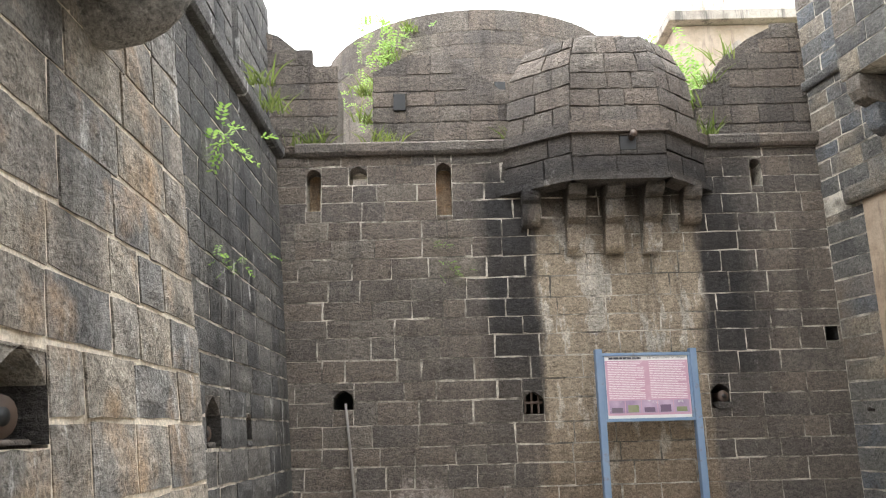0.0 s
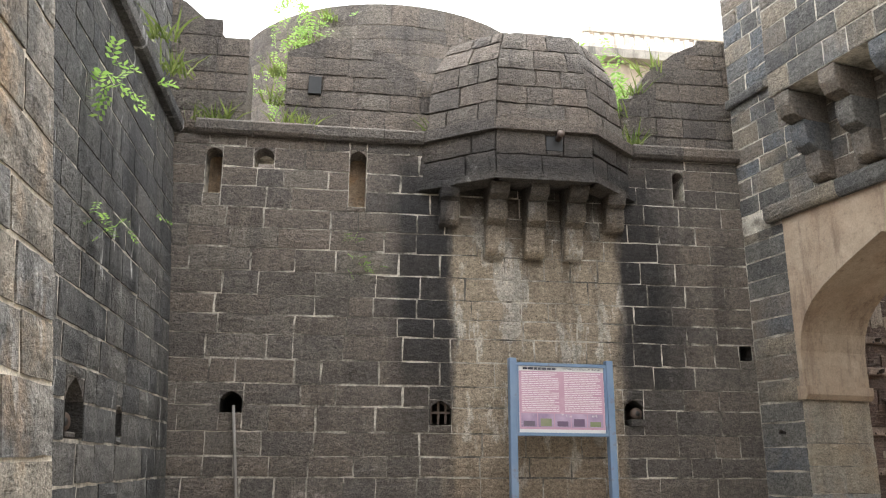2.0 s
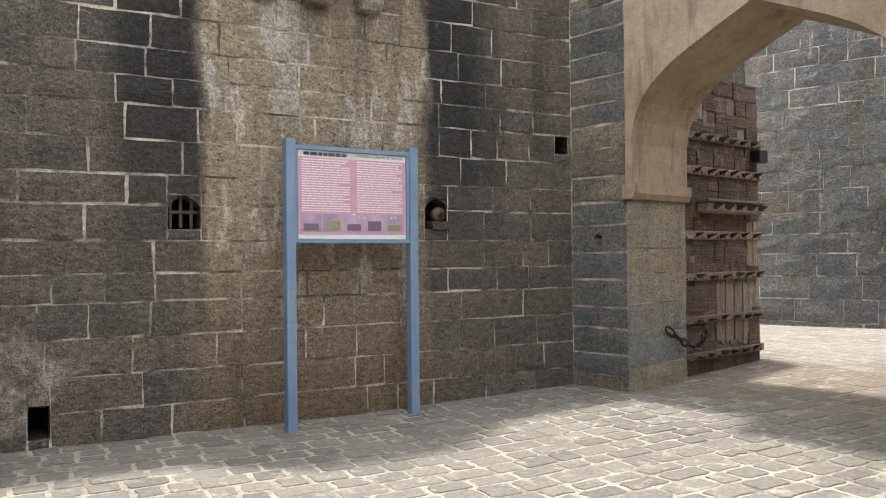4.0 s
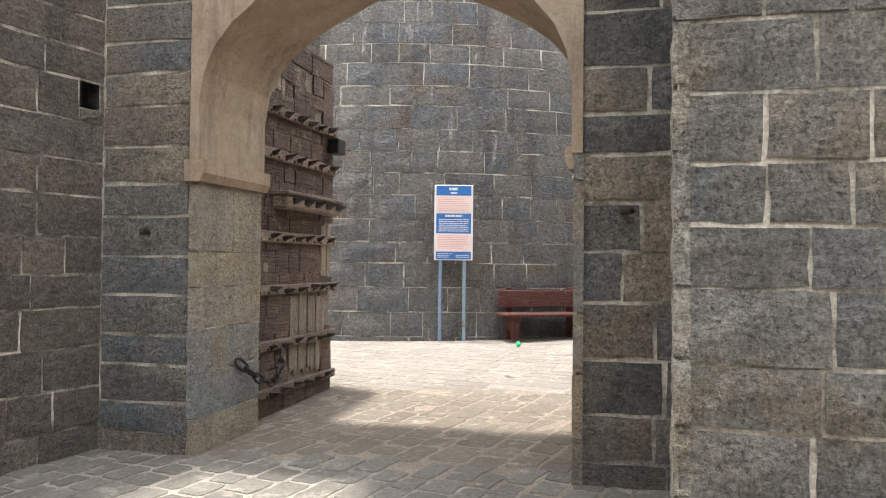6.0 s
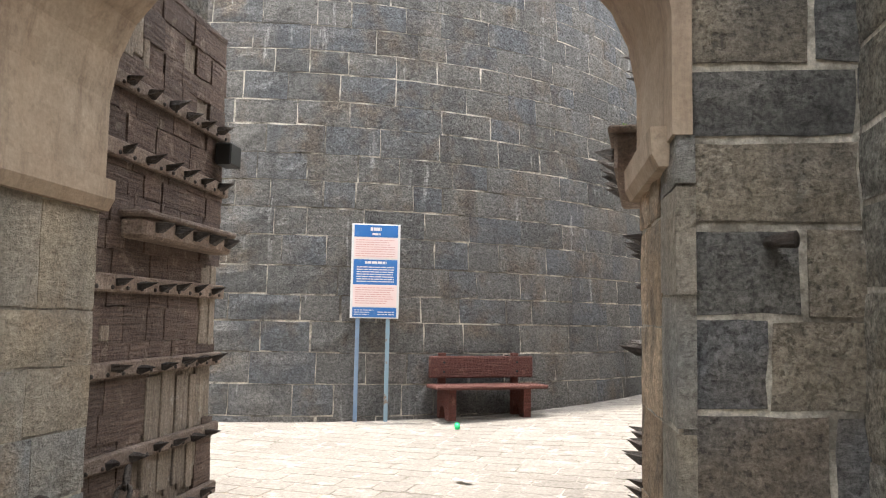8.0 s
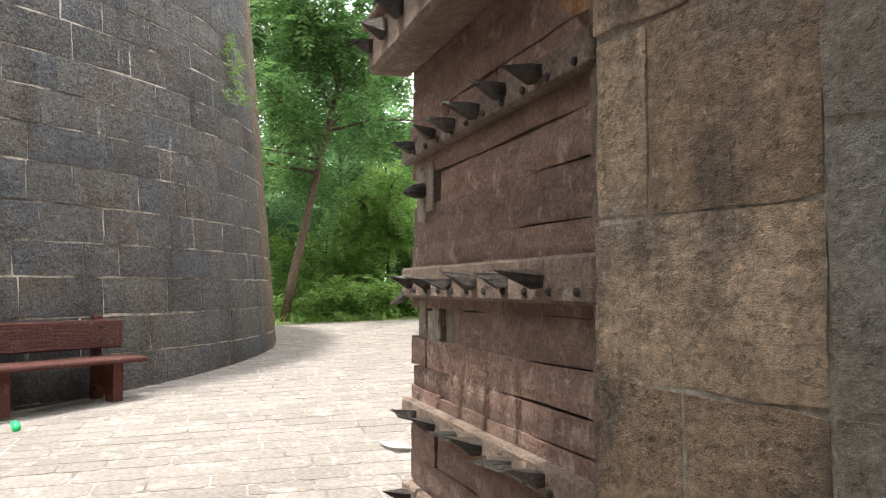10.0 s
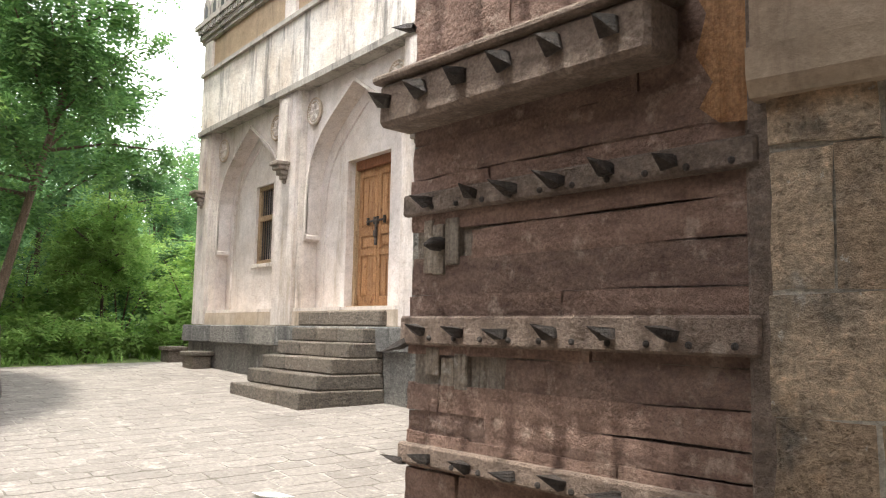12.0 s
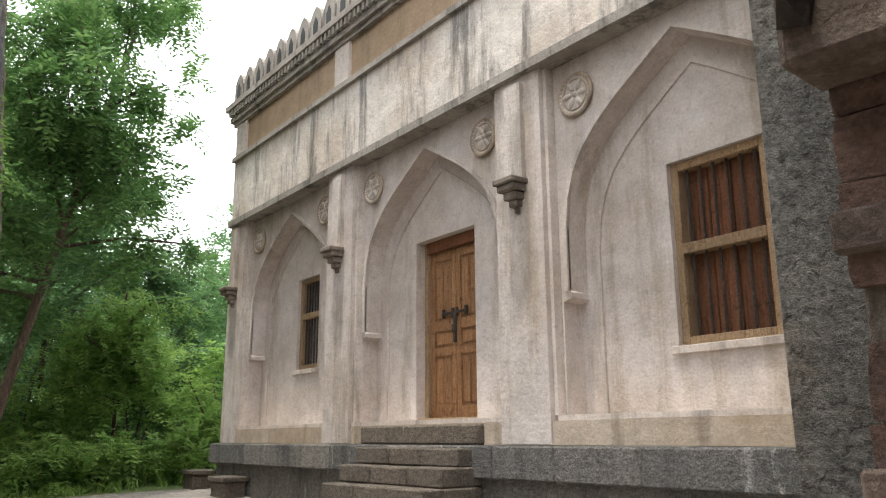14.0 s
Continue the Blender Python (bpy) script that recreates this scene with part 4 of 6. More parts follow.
# ---- gate leaves ----
SPIKE = bpy.data.meshes.new("spike")
SPIKE.from_pydata([(-0.028, 0, -0.022), (0.028, 0, -0.022), (0.03, 0, 0.02), (-0.03, 0, 0.02), (-0.034, 0.05, -0.026), (0.034, 0.05, -0.026), (0.032, 0.05, 0.024), (-0.032, 0.05, 0.024), (0.0, 0.2, 0.03)], [],
                  [(0, 1, 5, 4), (1, 2, 6, 5), (2, 3, 7, 6), (3, 0, 4, 7), (4, 5, 8), (5, 6, 8), (6, 7, 8), (7, 4, 8)])
SPIKE.materials.append(SPIKE_IRON)


def gate_leaf(hinge, end, z0, mirror, seed, label, rows, beam, bare, plates, cover):
    """A spiked gate leaf. Its x runs from hinge to free end, y out of its face, z up."""
    rng = random.Random(seed)
    d = end - hinge
    W = d.length
    x = d.normalized()
    y = Vector((-x.y, x.x, 0)) * (1 if not mirror else -1)
    m = Matrix((x, y, Z)).transposed().to_4x4()
    root = holder("gate_leaf", Matrix.Translation(hinge + Z * z0) @ m, label, "gate", "gate leaves")
    H = 3.5
    box("body", (0.02, -0.11, 0.03), (W - 0.01, -0.025, H), GATE_GREY, root, 0.01, "thick bare timber boards")
    z = 0.0
    k = 0
    while z < H - 0.02:
        h = min(rng.uniform(*plates[0]), H - z)
        s = 0.0
        while s < W - 0.02:
            w = rng.uniform(*plates[1])
            e = W if W - s - w < 0.18 else s + w
            if not any(a <= (s + e) / 2 <= b and c <= z + h / 2 <= f for a, b, c, f in bare) and rng.random() > 0.02:
                vs, fs = block_mesh((s + 0.002, z + 0.001), (e - 0.002, z + 0.001 + rng.uniform(-0.006, 0.006)), (e - 0.002, z + h - 0.001), (s + 0.002, z + h - 0.001), 0.007, rng)
                o = rng.uniform(-0.006, 0.008)
                ob = mesh_ob("plank", [(a, b2 * 0.5 + o if b2 > -0.05 else -0.03, c2) for a, c2, b2 in vs], fs, cover, root)
                ob.rotation_euler = (0, rng.uniform(-0.006, 0.006), 0)
            s = e
        z += h
    for a, b, c, f in bare:
        s = a
        while s < b - 0.02:
            w = rng.uniform(0.06, 0.13)
            e = min(b, s + w)
            box("bare_board", (s + 0.003, -0.03, c + rng.uniform(0, 0.08)), (e - 0.003, rng.uniform(-0.008, 0.014), f - rng.uniform(0, 0.06)), GATE_GREY, root, 0.005, "split weathered grey board")
            s = e
    for zr, h in rows:
        sl = rng.uniform(-0.02, 0.02)
        bm = bmesh.new()
        add_box(bm, (0.0, 0.0, zr - h / 2), (W + 0.02, 0.045, zr + h / 2), 0.01)
        bat = part("batten", bm, GATE_IRON, root, "dark riveted cross batten")
        s = 0.3
        while s < W + 0.02:
            sp = new("spike", SPIKE)
            sp.parent = bat
            sp.location = (s, 0.04, zr + rng.uniform(-0.012, 0.012))
            sp.rotation_euler = (rng.uniform(-0.1, 0.15), rng.uniform(-0.3, 0.3), rng.uniform(-0.35, 0.1) * (1 if not mirror else -1))
            sp.scale = (0.85, rng.uniform(0.5, 0.72), 0.85)
            s += rng.uniform(0.22, 0.29)
        for s in range(int(W / 0.16)):
            bm = bmesh.new()
            bmesh.ops.create_uvsphere(bm, u_segments=8, v_segments=5, radius=0.013, matrix=Matrix.Translation((0.08 + s * 0.16, 0.046, zr - h * 0.25)))
            part("rivet", bm, SPIKE_IRON, bat)
    if beam:
        a, b, zl, zh, out = beam
        bm = bmesh.new()
        add_box(bm, (a, 0.0, zl), (b, out, zh), 0.02)
        bmn = part("beam", bm, GATE_IRON, root, "heavy projecting timber beam")
        bm = bmesh.new()
        add_box(bm, (a - 0.03, 0.0, zh + 0.002), (b + 0.02, out + 0.03, zh + 0.04), 0.012)
        part("beam_cap", bm, GATE_IRON, root)
        s = a + 0.15
        while s < b:
            sp = new("spike", SPIKE)
            sp.parent = bmn
            sp.location, sp.rotation_euler = (s, out - 0.005, (zl + zh) / 2 + 0.02), (-0.2, rng.uniform(-0.3, 0.3), 0)
            sp.scale = (1.1, 0.55, 1.3)
            s += 0.25
    return root, W


leaf_r, LW = gate_leaf(gate(2.8, 0, -1.0), gate(3.02, 0, -2.7), 0.16, False, 51, "open rust-brown gate leaf of heavy planks with iron spikes",
                       [(0.35, 0.1), (0.72, 0.09), (1.27, 0.13), (1.85, 0.1), (3.05, 0.1)], (0.28, 1.74, 2.2, 2.4, 0.2), [(1.38, 1.62, 1.5, 1.78), (1.32, 1.6, 1.0, 1.2)], ((0.1, 0.17), (0.4, 1.7)), GATE_WOOD)
leaf_l, _ = gate_leaf(gate(-0.11, 0, -1.0), gate(-0.1, 0, -2.76), 0.14, True, 52, "open battered gate leaf of dark plates and bare split boards",
                      [(0.2, 0.09), (0.62, 0.09), (1.12, 0.09), (1.6, 0.1), (2.35, 0.1), (2.75, 0.09)], (0.35, 1.6, 1.86, 1.98, 0.16), [(0.75, 1.6, 0.26, 1.08), (1.45, 1.74, 1.2, 1.8), (0.2, 0.32, 1.25, 1.4), (0.2, 0.6, 2.9, 3.3)], ((0.14, 0.22), (0.16, 0.3)), GATE_PLATE)
box("lock_box", (1.56, 0.02, 2.52), (1.76, 0.14, 2.68), BLACK_BOX, leaf_l, 0.01, "black iron lock box")
box("hinge_post", (-0.12, -0.1, 0.0), (0.05, 0.03, 3.5), GATE_IRON, leaf_r, 0.02, "dark turning post")
bm = bmesh.new()
add_extrude(bm, [(0.03, 1.95), (0.13, 1.96), (0.2, 2.02), (0.15, 2.1), (0.21, 2.2), (0.17, 2.34), (0.22, 2.44), (0.19, 2.6), (0.21, 2.78), (0.13, 2.92), (0.03, 2.95)], 0.008, lambda a, b, d: Vector((a, 0.026 - d, b)))
part("exposed_patch", bm, DOOR_WOOD, leaf_r, "raw orange wood where planks are lost")
bm = bmesh.new()
add_tube(bm, [(1.5, 0.0, 1.66), (1.5, 0.06, 1.655), (1.5, 0.1, 1.65)], [0.036, 0.03, 0.01], 10)
part("boss", bm, SPIKE_IRON, leaf_r, "round iron boss", True)


for zs, lean in ((2.72, 0.1), (1.22, -0.5), (0.68, 0.0)):
    sp = new("edge_spike", SPIKE)
    sp.parent = leaf_r
    sp.location, sp.rotation_euler, sp.scale = (LW - 0.02, 0.03, zs), (lean, 0.3, radians(-75)), (0.6, 0.75, 0.6)


def chain(pts, label):
    """A heavy hanging chain of alternating links."""
    root = holder("chain", Matrix.Identity(4), label, "chain")
    for i, (a, b) in enumerate(zip(pts, pts[1:])):
        a, b = Vector(a), Vector(b)
        d = (b - a)
        x = d.normalized()
        s = x.cross(Z).normalized()
        t = x.cross(s)
        side = s if i % 2 else t
        bm = bmesh.new()
        l, w = d.length * 0.68, 0.035
        ring = [(a + b) / 2 + x * math.cos(k * math.pi / 5) * l + side * math.sin(k * math.pi / 5) * w for k in range(10)]
        vs = [[bm.verts.new(p + (s * math.cos(q) + t * math.sin(q)) * 0.014) for q in (0, 1.57, 3.14, 4.71)] for p in ring]
        for k in range(10):
            for q in range(4):
                bm.faces.new((vs[k][q], vs[(k + 1) % 10][q], vs[(k + 1) % 10][(q + 1) % 4], vs[k][(q + 1) % 4]))
        part("link", bm, SPIKE_IRON, root, "", True)
    return root


chain([gate(0.02 + 0.1 * math.sin(k / 9 * 3.14), 0.72 - 0.22 * math.sin(k / 9 * 3.14), -0.55 - 0.09 * k) for k in range(10)], "heavy rusty iron chain hanging from the gate jamb")
chain([gate(2.72 - 0.03, 0.75 - 0.05 * k, -0.98 - 0.01 * (k % 2)) for k in range(6)], "short rusty iron chain hanging by the gate post")
bm = bmesh.new()
add_tube(bm, [gate(-0.42, 1.72, 0.0), gate(-0.42, 1.72, 0.09), gate(-0.36, 1.73, 0.12)], [0.02, 0.02, 0.026], 8)
tagged(part("iron_peg", bm, SPIKE_IRON, None, "", True), "rusty iron peg in the gate pier", "peg")
bm = bmesh.new()
add_tube(bm, [gate(3.05, 1.86, 0.0), gate(3.05, 1.86, 0.09), gate(3.1, 1.86, 0.13)], [0.025, 0.025, 0.03], 8)
tagged(part("iron_peg", bm, SPIKE_IRON, None, "", True), "rusty iron peg in the gate pier", "peg")


# ---- information boards and bench ----
def text_rows(parent, xf, x0, x1, z0, z1, n, material, rng, h=0.5, ragged=0.25):
    """Lines of print too small to read, as plain bars."""
    step = (z1 - z0) / n
    for k in range(n):
        z = z1 - step * (k + 0.5)
        e = x1 - (x1 - x0) * (rng.uniform(0, ragged) if rng.random() < 0.35 else 0)
        bm = bmesh.new()
        s = x0
        while s < e - 0.01:
            w = min(rng.uniform(0.03, 0.09), e - s)
            add_box(bm, (s, xf - 0.0015, z - step * h / 2), (s + w - 0.008, xf + 0.001, z + step * h / 2))
            s += w
        part("text_line", bm, material, parent)


def lettering(words, place, width, height, material, parent):
    """Readable words in the built-in font, as a thin mesh facing -y."""
    cu = bpy.data.curves.new("words", "FONT")
    cu.body, cu.extrude = words, 0.0
    tmp = bpy.data.objects.new("words", cu)
    me = bpy.data.meshes.new_from_object(tmp)
    bpy.data.objects.remove(tmp)
    xs = [v.co.x for v in me.vertices]
    ys = [v.co.y for v in me.vertices]
    for v in me.vertices:
        v.co = Vector((place[0] + (v.co.x - min(xs)) / (max(xs) - min(xs)) * width, place[1], place[2] + (v.co.y - min(ys)) / (max(ys) - min(ys)) * height))
    me.materials.clear()
    me.materials.append(material)
    ob = new("heading", me)
    ob.parent = parent
    ob["label"] = "black printed heading"
    return ob


def court_board():
    a, b = Vector((2.235, 9.22, 0)), Vector((3.485, 9.335, 0))
    x = (b - a).normalized()
    m = Matrix((x, Vector((-x.y, x.x, 0)), Z)).transposed().to_4x4()
    root = holder("information_board", Matrix.Translation(a) @ m, "mauve information board in a blue steel frame on two posts", "sign")
    L = (b - a).length
    rng = random.Random(61)
    for s in (0, L):
        box("post", (s - 0.045, -0.045, -0.05), (s + 0.045, 0.045, 2.57), POST_BLUE, root, 0.006, "blue painted steel post")
    bd = box("panel", (0.075, -0.012, 1.69), (L - 0.075, 0.012, 2.48), BOARD_WHITE, root, 0.003)
    for lo, hi in (((0.045, -0.03, 2.48), (L - 0.045, 0.03, 2.52)), ((0.045, -0.03, 1.65), (L - 0.045, 0.03, 1.69)), ((0.045, -0.025, 1.69), (0.075, 0.025, 2.48)), ((L - 0.075, -0.025, 1.69), (L - 0.045, 0.025, 2.48))):
        box("frame_bar", lo, hi, POST_BLUE, root, 0.004)
    box("mauve_field", (0.08, -0.016, 1.73), (L - 0.08, -0.0125, 2.42), BOARD_MAUVE_SHEEN, bd, 0.0, "mauve printed field, lightened for a reflection")
    mid = L / 2
    text_rows(bd, -0.0165, 0.13, mid - 0.06, 2.425, 2.475, 1, TEXT_DARK, rng, 0.55, 0)
    lettering("FORT PARANDA, TAL. PARANDA, DIST. OSMANABAD", (mid + 0.02, -0.0165, 2.438), L / 2 - 0.13, 0.026, TEXT_DARK, bd)
    for x0, x1 in ((0.11, mid - 0.035), (mid + 0.03, L - 0.11)):
        text_rows(bd, -0.0175, x0, x1, 1.93, 2.41, 22, TEXT_WHITE, rng, 0.42)
    w = (L - 0.22) / 5
    for k, mt in enumerate((PHOTO_GREY, PHOTO_GREEN, PHOTO_GREY, PHOTO_DARK, PHOTO_GREEN)):
        x0 = 0.1 + k * (w + 0.005)
        ph = box("photograph", (x0, -0.0185, 1.755), (x0 + w * 0.97, -0.0165, 1.915), PHOTO_GREY, bd, 0.0, "small printed photograph")
        box("photo_subject", (x0 + 0.03, -0.0205, 1.765), (x0 + w * 0.82, -0.0188, 1.825 + 0.03 * (k % 2)), mt if mt != PHOTO_GREY else PHOTO_DARK, ph, 0.0)


def yard_board():
    a, b = Vector((12.46, 10.3, 0)), Vector((12.73, 9.755, 0))
    x = (b - a).normalized()
    m = Matrix((x, Vector((-x.y, x.x, 0)), Z)).transposed().to_4x4()
    root = holder("notice_board", Matrix.Translation(a) @ m, "blue, white and pink notice board on two steel posts", "sign")
    L = (b - a).length
    g = ground_z(12.6, 10)
    rng = random.Random(62)
    box("post", (0.075, 0.0, g - 0.05), (0.125, 0.04, 1.6), POST_BLUE, root, 0.005)
    box("post", (L - 0.155, 0.0, g - 0.05), (L - 0.105, 0.04, 1.6), POST_RUST, root, 0.005, "rust-streaked steel post")
    bd = box("panel", (0, -0.02, 1.565), (L, 0.0, 2.75), BOARD_WHITE, root, 0.004)
    for z0, z1, mt in ((2.585, 2.735, BOARD_BLUE), (2.32, 2.575, BOARD_PINK), (1.985, 2.3, BOARD_BLUE), (1.71, 1.985, BOARD_PINK), (1.58, 1.70, BOARD_BLUE)):
        box("band", (0.03, -0.024, z0), (L - 0.03, -0.0205, z1), mt, bd, 0.0)
    text_rows(bd, -0.025, L * 0.38, L * 0.62, 2.655, 2.715, 1, BOARD_WHITE, rng, 0.7, 0)
    text_rows(bd, -0.025, L * 0.42, L * 0.6, 2.6, 2.645, 1, BOARD_WHITE, rng, 0.6, 0)
    text_rows(bd, -0.025, 0.05, L - 0.06, 2.33, 2.56, 8, TEXT_ROSE, rng, 0.3)
    text_rows(bd, -0.025, L * 0.28, L * 0.74, 2.24, 2.285, 1, BOARD_WHITE, rng, 0.7, 0)
    text_rows(bd, -0.025, 0.07, L - 0.06, 2.01, 2.22, 7, BOARD_WHITE, rng, 0.4)
    text_rows(bd, -0.025, 0.06, L - 0.06, 1.74, 1.96, 8, TEXT_ROSE, rng, 0.35)
    text_rows(bd, -0.025, 0.05, 0.3, 1.6, 1.68, 3, BOARD_WHITE, rng, 0.35)
    text_rows(bd, -0.025, 0.34, L - 0.05, 1.6, 1.66, 2, BOARD_WHITE, rng, 0.35)


def bench():
    a, b = Vector((13.05, 9.46, 0)), Vector((14.0, 8.33, 0))
    x = (b - a).normalized()
    y = Vector((-x.y, x.x, 0))
    g = ground_z(13.5, 8.8)
    root = holder("bench", Matrix.Translation(a + Z * g) @ Matrix((x, y, Z)).transposed().to_4x4(), "dark red concrete bench with worn plank seat and back", "bench")
    L = (b - a).length
    box("backrest", (0.0, -0.05, 0.5), (L, -0.002, 0.78), BENCH_PAINT, root, 0.015, "scuffed dark red back board")
    box("seat", (-0.03, -0.44, 0.38), (L + 0.03, -0.005, 0.43), BENCH_PAINT, root, 0.015, "worn seat slab with pale top")
    for s in (0.2, L - 0.24):
        box("upright", (s - 0.05, 0.0, 0.0), (s + 0.05, 0.06, 0.82), BENCH_PAINT, root, 0.01)
        bm = bmesh.new()
        prof = [(-0.36, 0), (-0.24, 0), (-0.19, 0.14), (-0.13, 0.17), (-0.07, 0.14), (-0.02, 0), (0.0, 0), (0.0, 0.38), (-0.36, 0.38)]
        add_extrude(bm, prof, 0.1, lambda p, q, d, s=s: Vector((s - 0.05 + d, p, q)))
        part("leg", bm, BENCH_PAINT, root)
        for q in (0.58, 0.7):
            bm = bmesh.new()
            add_tube(bm, [(s, -0.057, q), (s, -0.04, q)], [0.016, 0.016], 8)
            part("bolt", bm, BLACK_BOX, root)


court_board()
yard_board()
bench()
bm = bmesh.new()
add_tube(bm, [(0, 0, 0), (0.02, 0, 0.03), (0.1, 0.03, 0.045), (0.13, 0.04, 0.05)], [0.02, 0.035, 0.033, 0.012], 10)
bt = tagged(part("plastic_bottle", bm, BOTTLE_GREEN, None, "", True), "crushed green plastic bottle lying on the paving", "bottle")
bt.location = (12.42, 8.86, ground_z(12.42, 8.86))
bm = bmesh.new()
add_tube(bm, [(-0.84, 9.2, 0.02), (-0.86, 9.45, 0.03), (-0.88, 9.52, 0.2), (-0.98, 9.56, 1.2), (-1.06, 9.58, 1.98)], [0.02, 0.02, 0.02, 0.02, 0.018], 8)
add_tube(bm, [(-0.84, 9.25, 0.025), (-0.6, 7.6, 0.025)], [0.02, 0.02], 8)
tagged(part("drain_pipe", bm, PIPE_GREY, None, "", True), "thin grey pipe leaning up the fort wall", "pipe")
for p, r, sc in (((10.9, 6.0), 0.3, 1.0), ((9.9, 7.9), 1.2, 0.6)):
    bm = bmesh.new()
    rng = random.Random(int(p[0] * 10))
    vs = [[bm.verts.new((0.09 * i * sc, 0.07 * j * sc, rng.uniform(0.002, 0.03))) for i in range(4)] for j in range(3)]
    for j in range(2):
        for i in range(3):
            bm.faces.new((vs[j][i], vs[j][i + 1], vs[j + 1][i + 1], vs[j + 1][i]))
    bmesh.ops.solidify(bm, geom=list(bm.faces), thickness=0.003)
    ob = tagged(part("paper_scrap", bm, PAPER, None), "crumpled white scrap of paper on the paving", "litter")
    ob.location, ob.rotation_euler = (*p, ground_z(*p) + 0.012), (0, 0, r)

# ---- palace ----
palace = tagged(new("palace"), "lime-plastered palace with arched niches and parapet on stone plinth", "building")
PX0, PX1 = 9.2, 21.38
fac = lambda x, z, y: Vector((x, y, z))


def pslab(name, poly, y0, y1, material, label="", parent=None):
    bm = bmesh.new()
    add_extrude(bm, poly, y0 - y1, lambda a, b, d: Vector((a, y0 - d, b)))
    return part(name, bm, material, parent or palace, label)


rect = lambda a, b, c, d: [(a, c), (b, c), (b, d), (a, d)]
pslab("lower_plinth", rect(PX0, PX1 + 0.05, -0.2, 1.16), 2.98, -4, STONE_PLINTH, "rough lower plinth")
rng = random.Random(71)
x = PX0
while x < PX1 + 0.1:
    e = min(x + rng.uniform(0.8, 1.5), PX1 + 0.14)
    box("plinth_stone", (x + 0.004, 2.5, 1.162), (e - 0.004, 3.09 + rng.uniform(-0.01, 0.01), 1.48), STONE_PLINTH, palace, 0.02, "dressed grey plinth stone")
    x = e
pslab("sill_band", rect(PX0, PX1, 1.484, 1.7), 2.93, -4, PLASTER_BASE, "plaster band above the plinth")
HOLES = [(15.07, 16.24, 1.76, 3.96), (11.42, 12.36, 2.3, 3.92), (18.8, 19.5, 2.58, 4.0)]
ob = grid_wall("niche_wall", [PX0, PX1], [1.7, 5.2], HOLES, 0.45, lambda u, z, d: Vector((u, 2.55 - d, z)), PLASTER_WALL)
ob.parent = palace
pslab("inner_room", rect(PX0, PX1, 1.7, 7.5), 1.6, -4, PLASTER_DARK)
PIL, BAY = [17.5, 13.86, 10.2, 21.12], [19.31, 15.69, 12.0]
